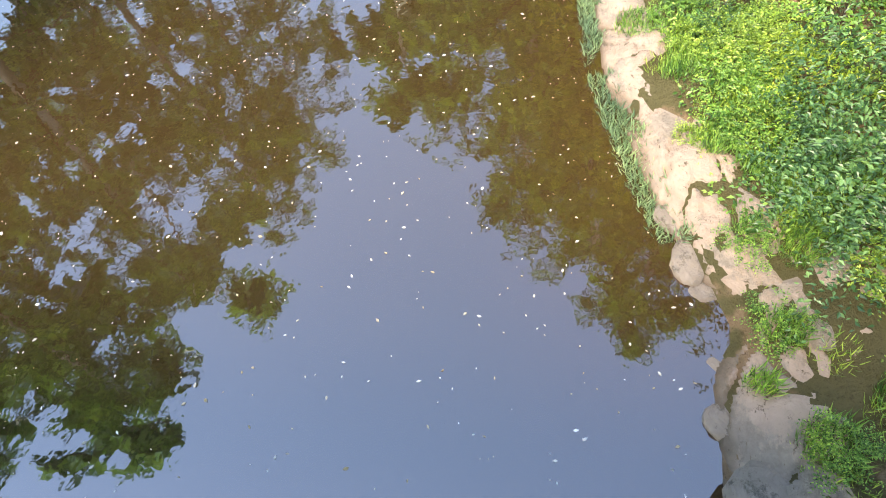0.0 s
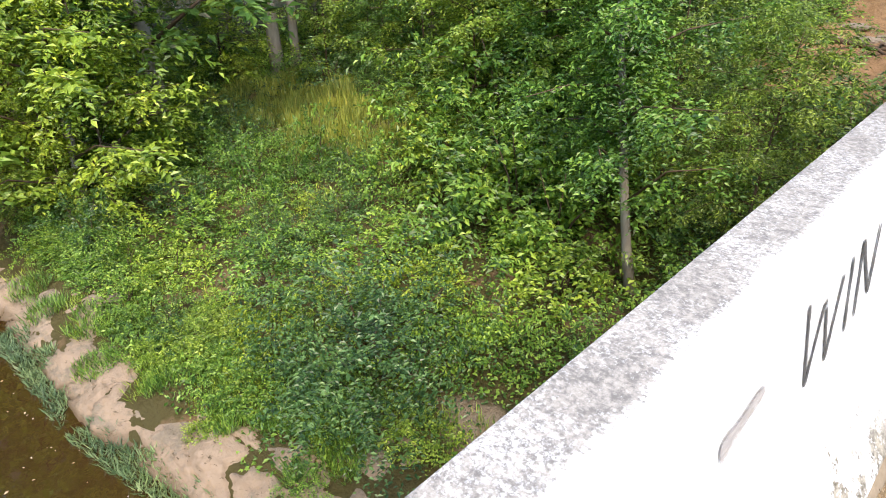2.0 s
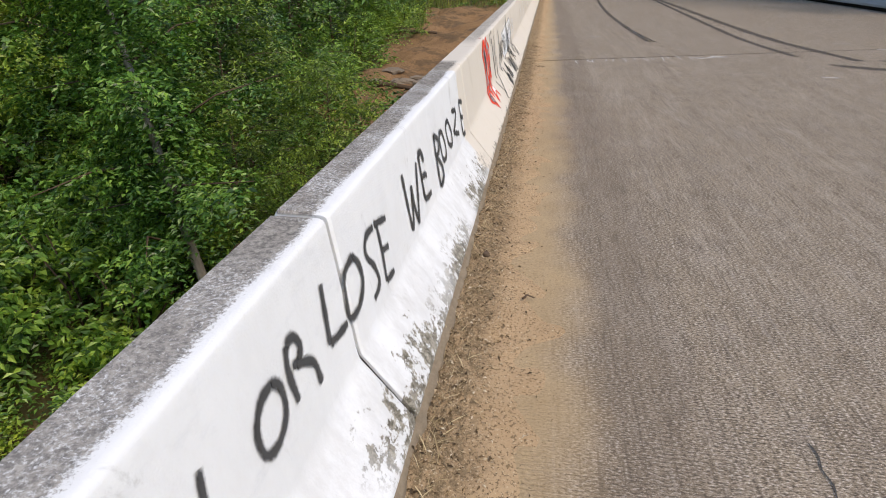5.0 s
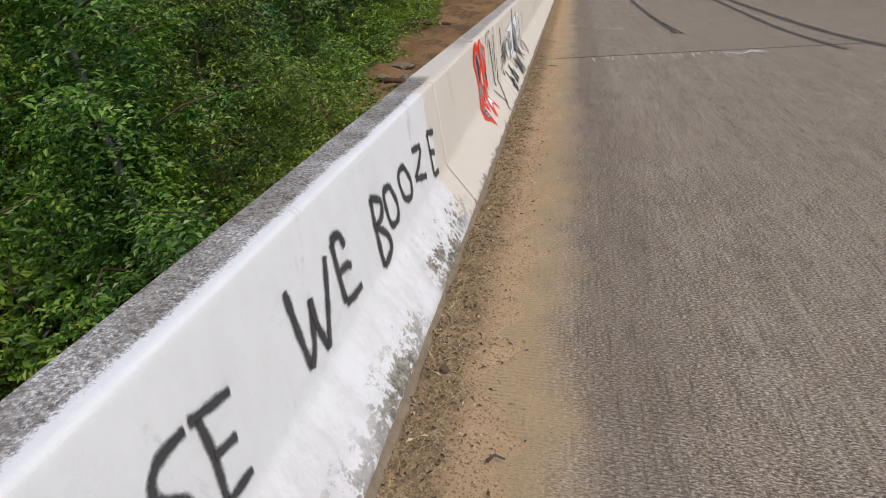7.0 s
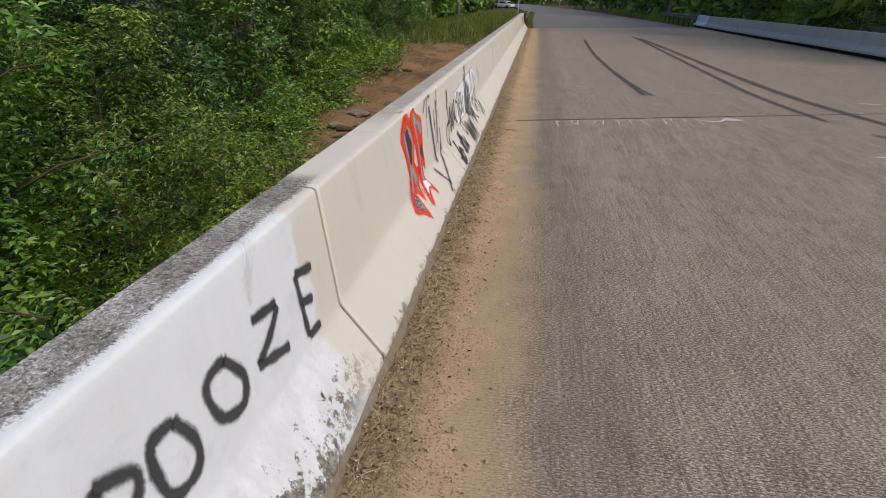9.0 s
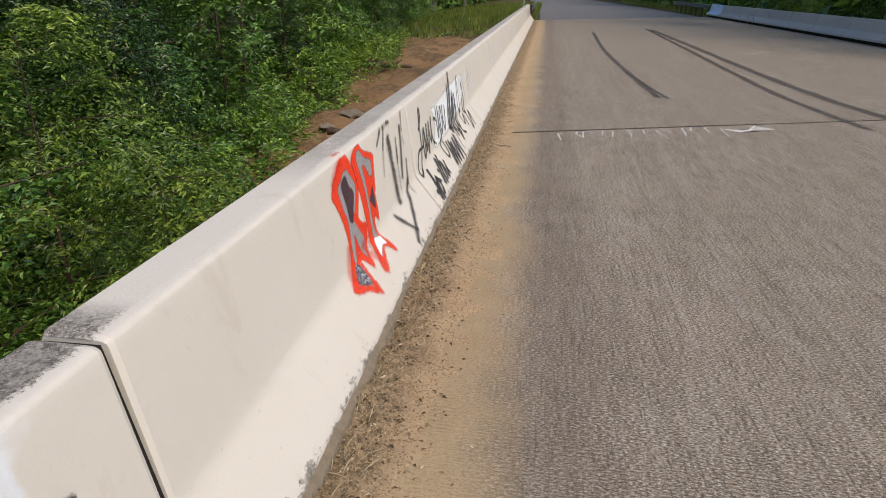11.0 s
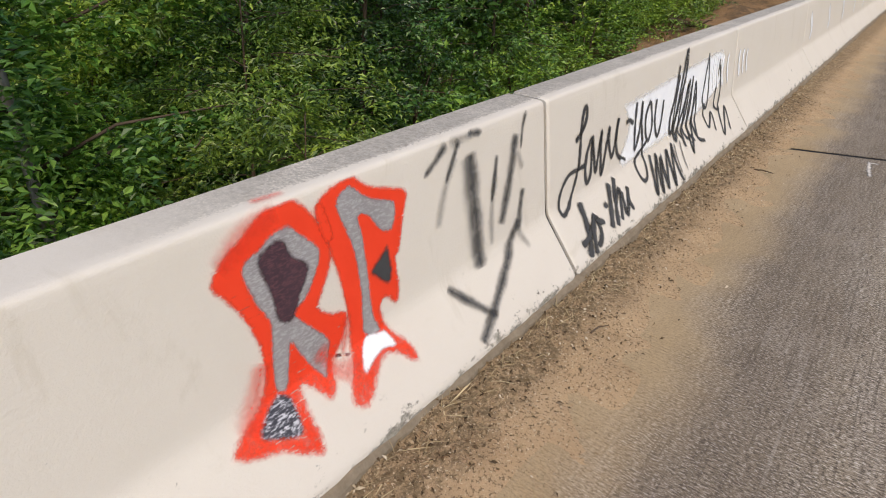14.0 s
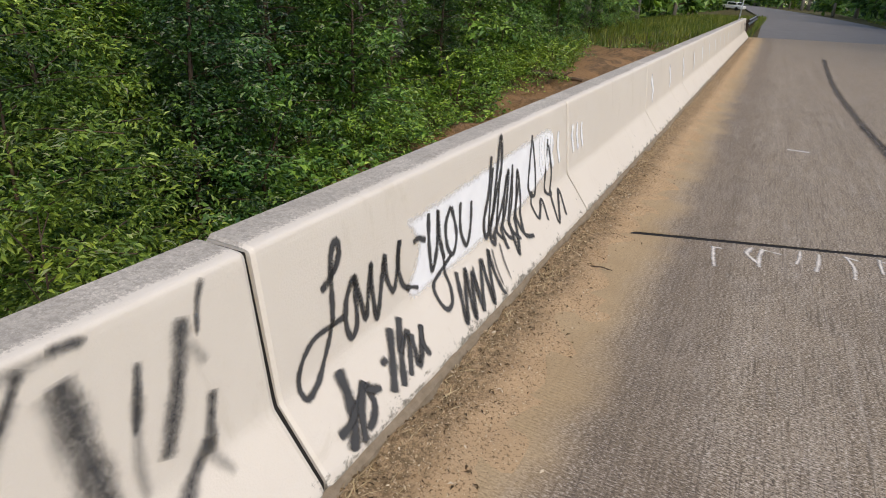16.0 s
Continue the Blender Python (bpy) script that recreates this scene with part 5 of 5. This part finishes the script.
stroke("paint_stroke", ((7.88, 0.765), (7.892, 0.71), (7.905, 0.65)), 0.024, RED_PAINT, barrier, red)
stroke("paint_stroke", ((7.925, 0.42), (7.91, 0.36), (7.88, 0.30)), 0.022, RED_MIST, barrier, "thin red overspray")

# loose black strokes and the arrow
for pts, w in ((((8.46, 0.79), (8.40, 0.75), (8.33, 0.71)), 0.022), (((8.53, 0.79), (8.49, 0.73), (8.44, 0.66)), 0.018), (((8.59, 0.73), (8.60, 0.55), (8.61, 0.40), (8.605, 0.29)), 0.050),
               (((8.76, 0.68), (8.74, 0.60), (8.71, 0.51)), 0.020), (((8.90, 0.73), (8.85, 0.58), (8.77, 0.40)), 0.034), (((8.94, 0.50), (8.915, 0.42), (8.895, 0.33)), 0.026),
               (((8.90, 0.38), (8.78, 0.28), (8.60, 0.19), (8.42, 0.11)), 0.030), (((8.385, 0.295), (8.47, 0.22), (8.56, 0.145)), 0.026), (((8.98, 0.80), (8.95, 0.74), (8.93, 0.66)), 0.016), (((8.58, 0.798), (8.67, 0.785)), 0.022)):
    stroke("paint_stroke", pts, w * 1.15, MIST_PAINT, barrier, "loose misty black spray-paint stroke", taper=w < 0.024)

for pts, w in ((((8.56, 0.72), (8.57, 0.50), (8.58, 0.34)), 0.05), (((8.50, 0.74), (8.42, 0.62), (8.38, 0.52)), 0.03), (((8.74, 0.60), (8.70, 0.44), (8.70, 0.34)), 0.03), (((8.88, 0.36), (8.93, 0.26)), 0.03), (((8.90, 0.66), (8.94, 0.58)), 0.03), (((8.47, 0.79), (8.60, 0.79)), 0.03)):
    stroke("paint_stroke", pts, w, HAZE_PAINT, barrier, "faint smoky black overspray")

# the scrawled words Love you / to the
script = "black spray-painted handwriting reading Love you to the"
fill("painted_patch", ((9.99, 0.63), (10.26, 0.64), (10.69, 0.66), (11.26, 0.68), (11.80, 0.68), (11.82, 0.50), (11.37, 0.36), (10.72, 0.33), (10.20, 0.32), (9.95, 0.34), (10.06, 0.50)), WHITE_PAINT, barrier, 0.0016, "white spray-painted patch behind the words", soft=0.028)
for pts, w in (
        (((9.417, 0.577), (9.454, 0.59), (9.506, 0.626), (9.536, 0.672), (9.529, 0.713), (9.497, 0.686), (9.479, 0.615), (9.467, 0.52), (9.455, 0.452)), 0.021),
        (((9.456, 0.459), (9.413, 0.383), (9.354, 0.311), (9.292, 0.286), (9.254, 0.282), (9.248, 0.307), (9.259, 0.357), (9.298, 0.407), (9.361, 0.439), (9.448, 0.44), (9.528, 0.44)), 0.017),
        (((9.598, 0.56), (9.542, 0.495), (9.523, 0.404), (9.544, 0.347), (9.584, 0.383), (9.595, 0.487), (9.6, 0.556), (9.619, 0.469), (9.637, 0.378), (9.677, 0.475), (9.707, 0.561), (9.697, 0.467), (9.708, 0.345), (9.752, 0.444), (9.8, 0.558), (9.798, 0.474), (9.834, 0.405), (9.872, 0.462), (9.913, 0.583), (9.886, 0.507), (9.902, 0.407), (9.958, 0.361)), 0.021),
        (((9.928, 0.377), (9.981, 0.359), (10.024, 0.338)), 0.013),
        (((10.012, 0.538), (10.059, 0.544), (10.117, 0.515)), 0.02),
        (((10.156, 0.622), (10.14, 0.485), (10.151, 0.368), (10.21, 0.461), (10.24, 0.606), (10.237, 0.489), (10.267, 0.375)), 0.022),
        (((10.263, 0.405), (10.25, 0.281), (10.198, 0.218), (10.134, 0.21), (10.116, 0.264), (10.145, 0.309), (10.262, 0.348), (10.339, 0.374)), 0.017),
        (((10.363, 0.594), (10.301, 0.524), (10.305, 0.419), (10.356, 0.372), (10.401, 0.454), (10.367, 0.59)), 0.02),
        (((10.462, 0.586), (10.445, 0.459), (10.498, 0.362), (10.555, 0.444), (10.579, 0.561)), 0.02),
        (((9.424, 0.291), (9.405, 0.219), (9.362, 0.147), (9.303, 0.1)), 0.036),
        (((9.284, 0.155), (9.334, 0.156), (9.41, 0.179), (9.499, 0.221)), 0.024),
        (((9.499, 0.221), (9.421, 0.167), (9.366, 0.093)), 0.028),
        (((9.501, 0.215), (9.487, 0.153), (9.444, 0.124), (9.402, 0.114)), 0.024),
        (((9.488, 0.198), (9.528, 0.181), (9.557, 0.175)), 0.024),
        (((9.613, 0.221), (9.654, 0.225)), 0.024),
        (((9.752, 0.291), (9.691, 0.225), (9.599, 0.135)), 0.03),
        (((9.834, 0.297), (9.748, 0.215), (9.663, 0.125)), 0.027),
        (((9.737, 0.206), (9.836, 0.242), (9.725, 0.133)), 0.022),
        (((9.845, 0.232), (9.812, 0.173), (9.798, 0.138), (9.866, 0.179), (9.926, 0.234)), 0.024),
        (((9.926, 0.234), (9.879, 0.181), (9.888, 0.136)), 0.024),
):
    stroke("painted_letter", pts, w, BLACK_PAINT, barrier, script, gap=0.012)
scribble = "black scribble over older words"
for y, t, low in ((10.80, 0.66, 0.30), (10.90, 0.62, 0.26), (10.98, 0.58, 0.24), (11.06, 0.56, 0.22), (11.16, 0.50, 0.20)):
    stroke("paint_stroke", ((y + 0.06, t), (y, 0.5 * (t + low)), (y - 0.03, low + 0.04), (y + 0.02, low)), 0.019, BLACK_PAINT, barrier, scribble)
for y in (10.44, 10.55, 10.68, 10.78):
    stroke("paint_stroke", ((y + 0.05, 0.27), (y, 0.20), (y - 0.03, 0.12)), 0.017, MIST_PAINT, barrier, scribble, taper=True)
for pts, w in (
        (((10.34, 0.293), (10.273, 0.207), (10.213, 0.123), (10.323, 0.206), (10.416, 0.276), (10.34, 0.183), (10.294, 0.113), (10.377, 0.187), (10.456, 0.249), (10.407, 0.167), (10.38, 0.109)), 0.022),
        (((10.38, 0.109), (10.476, 0.187), (10.578, 0.263), (10.529, 0.177), (10.494, 0.101), (10.589, 0.193), (10.689, 0.276), (10.642, 0.203), (10.622, 0.118), (10.643, 0.083)), 0.02),
        (((10.843, 0.719), (10.787, 0.542), (10.712, 0.417), (10.733, 0.325), (10.835, 0.444), (10.973, 0.788), (10.971, 0.646), (10.891, 0.515), (10.792, 0.348), (10.788, 0.279), (10.949, 0.422), (11.064, 0.592), (11.005, 0.395), (10.911, 0.292), (10.884, 0.222)), 0.023),
        (((11.132, 0.615), (11.103, 0.413), (11.015, 0.263), (10.971, 0.175), (11.144, 0.332), (11.203, 0.56), (11.239, 0.352), (11.142, 0.227), (11.241, 0.188)), 0.022),
        (((11.468, 0.715), (11.409, 0.549), (11.379, 0.411), (11.484, 0.347), (11.506, 0.479), (11.473, 0.679)), 0.021),
        (((11.435, 0.385), (11.406, 0.236), (11.579, 0.298), (11.515, 0.194)), 0.018),
        (((11.752, 0.64), (11.714, 0.482), (11.675, 0.335), (11.753, 0.292), (11.82, 0.406), (11.767, 0.599)), 0.021),
        (((11.758, 0.302), (11.682, 0.216), (11.653, 0.149), (11.899, 0.282), (11.805, 0.149)), 0.018),
):
    stroke("paint_stroke", pts, w, BLACK_PAINT, barrier, scribble, gap=0.012)
for i, y in enumerate((11.62, 11.72, 11.84, 11.98, 12.32, 12.44, 12.56)):
    stroke("paint_stroke", ((y, 0.68 - 0.01 * i), (y - 0.02, 0.56), (y + 0.02, 0.44)), 0.03, WHITE_PAINT, barrier, "faded white spray-paint letter stroke")
for y in np.arange(15.5, 34, 1.37):
    stroke("paint_stroke", ((y, 0.66), (y + 0.15, 0.50), (y + 0.1, 0.38)), 0.06, WHITE_PAINT, barrier, "faded white spray-paint letter stroke")
for y, t in ((34.6, 0.66), (35.2, 0.70), (36.9, 0.68), (37.4, 0.66), (37.8, 0.66)):
    stroke("paint_stroke", ((y, t), (y + 0.12, 0.50), (y, 0.36)), 0.10, GREY_PAINT if y < 36 else BLACK_PAINT, barrier, "weathered dark spray-paint stroke", gap=0.06)

# tyre marks and chalk on the deck
for pts, w in ((((2.76, 31.2), (2.56, 24.2), (2.60, 19.3), (2.74, 15.2)), 0.11), (((2.60, 18.6), (2.74, 16.6), (2.88, 15.2)), 0.07),
               (((5.30, 35.2), (5.04, 26.0), (4.86, 19.7), (4.80, 16.0), (5.00, 13.4)), 0.14), (((5.42, 34.0), (5.40, 27.0), (5.36, 20.0), (5.46, 15.8), (5.9, 13.0)), 0.20), (((5.2, 12.6), (5.7, 12.2), (6.6, 12.0)), 0.25), (((6.2, 13.2), (6.9, 12.9), (7.8, 12.6)), 0.22)):
    stroke("tyre_mark", pts, w, SKID, deck, "dark rubber tyre mark", on_deck, gap=0.25)
stroke("crack", ((1.609, 3.222), (1.618, 3.159), (1.607, 3.096), (1.617, 3.033), (1.606, 2.97), (1.615, 2.907), (1.604, 2.843), (1.613, 2.78), (1.602, 2.717)), 0.0045, BLACK_PAINT, deck, "dark hairline crack", on_deck)
rng = np.random.default_rng(5)
for i in range(13):                                  # chalk writing worn beyond reading
    x = 1.16 + i * 0.165 + rng.normal(0, 0.03)
    y = JOINT(x) - 0.10 + rng.normal(0, 0.03)
    h = rng.uniform(0.22, 0.50)
    stroke("chalk_bar", ((x, y), (x + rng.normal(0, 0.03), y - h * 0.5), (x + rng.normal(0, 0.03), y - h)), rng.uniform(0.022, 0.034), CHALK, deck, "worn white chalk stroke", on_deck)
    for c in range(int(rng.integers(0, 2))):
        q = y - 0.02 - 0.15 * c
        stroke("chalk_bar", ((x - 0.02, q), (x + rng.uniform(0.06, 0.13), q + rng.normal(0, 0.02))), 0.026, CHALK, deck, "worn white chalk stroke", on_deck)
for i in range(5):
    stroke("chalk_bar", ((3.15 + 0.03 * i, JOINT(3.2) - 0.30 - 0.03 * i), (3.45, JOINT(3.4) - 0.34), (3.80 - 0.05 * i, JOINT(3.7) - 0.30 + 0.03 * i)), 0.07, CHALK, deck, "worn white chalk stroke", on_deck)
for x, y, l in ((6.2, 24.0, 0.9), (4.6, 11.2, 0.25), (7.4, 23.0, 0.7), (8.6, 22.0, 0.6), (1.6, 16.0, 0.25), (6.4, 15.6, 0.4), (6.9, 14.8, 0.5), (9.0, 28.0, 1.0)):
    stroke("chalk_bar", ((x, y), (x + l, y + 0.03)), 0.09, CHALK, deck, "pale scuff on the concrete", on_deck)

# ---- things past the bridge ----


def fallen_log(x, y, length, r, turn):
    bm = bmesh.new()
    tube(bm, [(length * (t - 0.5), 0.05 * math.sin(5 * t), 0.03 * math.sin(9 * t)) for t in np.linspace(0, 1, 8)], [r * (1 - 0.4 * t) for t in np.linspace(0, 1, 8)], 8)
    tube(bm, ((0.1 * length, 0, 0), (0.22 * length, 0.12, 0.16), (0.3 * length, 0.2, 0.2)), (r * 0.5, r * 0.35, r * 0.2), 6)
    ob = part("fallen_log", bm, TWIG)
    ob.matrix_basis = pose(x, y, float(land(x, y)) + r * 0.6, 0, 4, turn)
    return tagged(ob, "dark weathered log lying on the bare clay", "log", group="logs on the clay")


fallen_log(-3.4, 19.9, 1.9, 0.08, 8)
fallen_log(-3.0, 19.3, 0.9, 0.05, -30)
for i, (x, y, s, turn) in enumerate(((-3.7, 20.7, 1.0, 10), (-3.0, 20.4, 0.8, 60), (-4.2, 21.5, 1.1, 100), (-3.3, 21.3, 0.7, 30), (-4.5, 20.4, 0.6, 80))):
    slab = boulder(20 + i, (0.55 * s, 0.36 * s, 0.14 * s))
    slab.matrix_basis = pose(x, y, float(land(x, y)) + 0.02, 0, 6, turn)
    tagged(slab, "broken grey-brown rock slab on the bare clay", "rock", group="slabs on the clay")
fallen_log(-4.6, 27.5, 1.6, 0.08, 20)


def parked_car(m):
    """A white pickup-like car seen far off."""
    car = tagged(empty("car", m), "white car parked far off beside the road", "car")
    bm = bmesh.new()
    box(bm, -0.88, 0.88, -2.2, 2.2, 0.35, 0.95, 0.12)
    part("body", bm, CAR, car)
    bm = bmesh.new()
    box(bm, -0.78, 0.78, -1.3, 0.9, 0.95, 1.5, 0.16)
    part("cabin", bm, CAR, car)
    for x0, x1, y0, y1 in ((-0.66, 0.66, -1.33, -1.29), (-0.66, 0.66, 0.89, 0.93)):
        bm = bmesh.new()
        part("window", box(bm, x0, x1, y0, y1, 1.06, 1.40, 0.01), GLASS, car)
    for x0, x1 in ((-0.80, -0.77), (0.77, 0.80)):
        bm = bmesh.new()
        part("window", box(bm, x0, x1, -1.0, 0.6, 1.06, 1.40, 0.01), GLASS, car)
    for wx in (-0.8, 0.8):
        for wy in (-1.35, 1.4):
            bm = bmesh.new()
            bmesh.ops.create_cone(bm, cap_ends=True, segments=18, radius1=0.33, radius2=0.33, depth=0.22, matrix=Matrix.Translation((wx, wy, 0.33)) @ Matrix.Rotation(math.pi / 2, 4, "Y"))
            part("wheel", bm, RUBBER, car)
    return car


parked_car(pose(-6.6, 140.0, float(land(-6.6, 140.0)) + 0.02, 0, 0, 62))
bm = bmesh.new()
tube(bm, ((0, 0, -0.3), (0, 0, 1.2), (0.01, 0, 2.6)), (0.03, 0.03, 0.03), 8)
pole = part("sign_post", bm, STEEL)
pole.matrix_basis = pose(-0.35, 40.0, float(land(-0.35, 40.0)))
tagged(pole, "thin grey steel post at the parapet's end", "post")
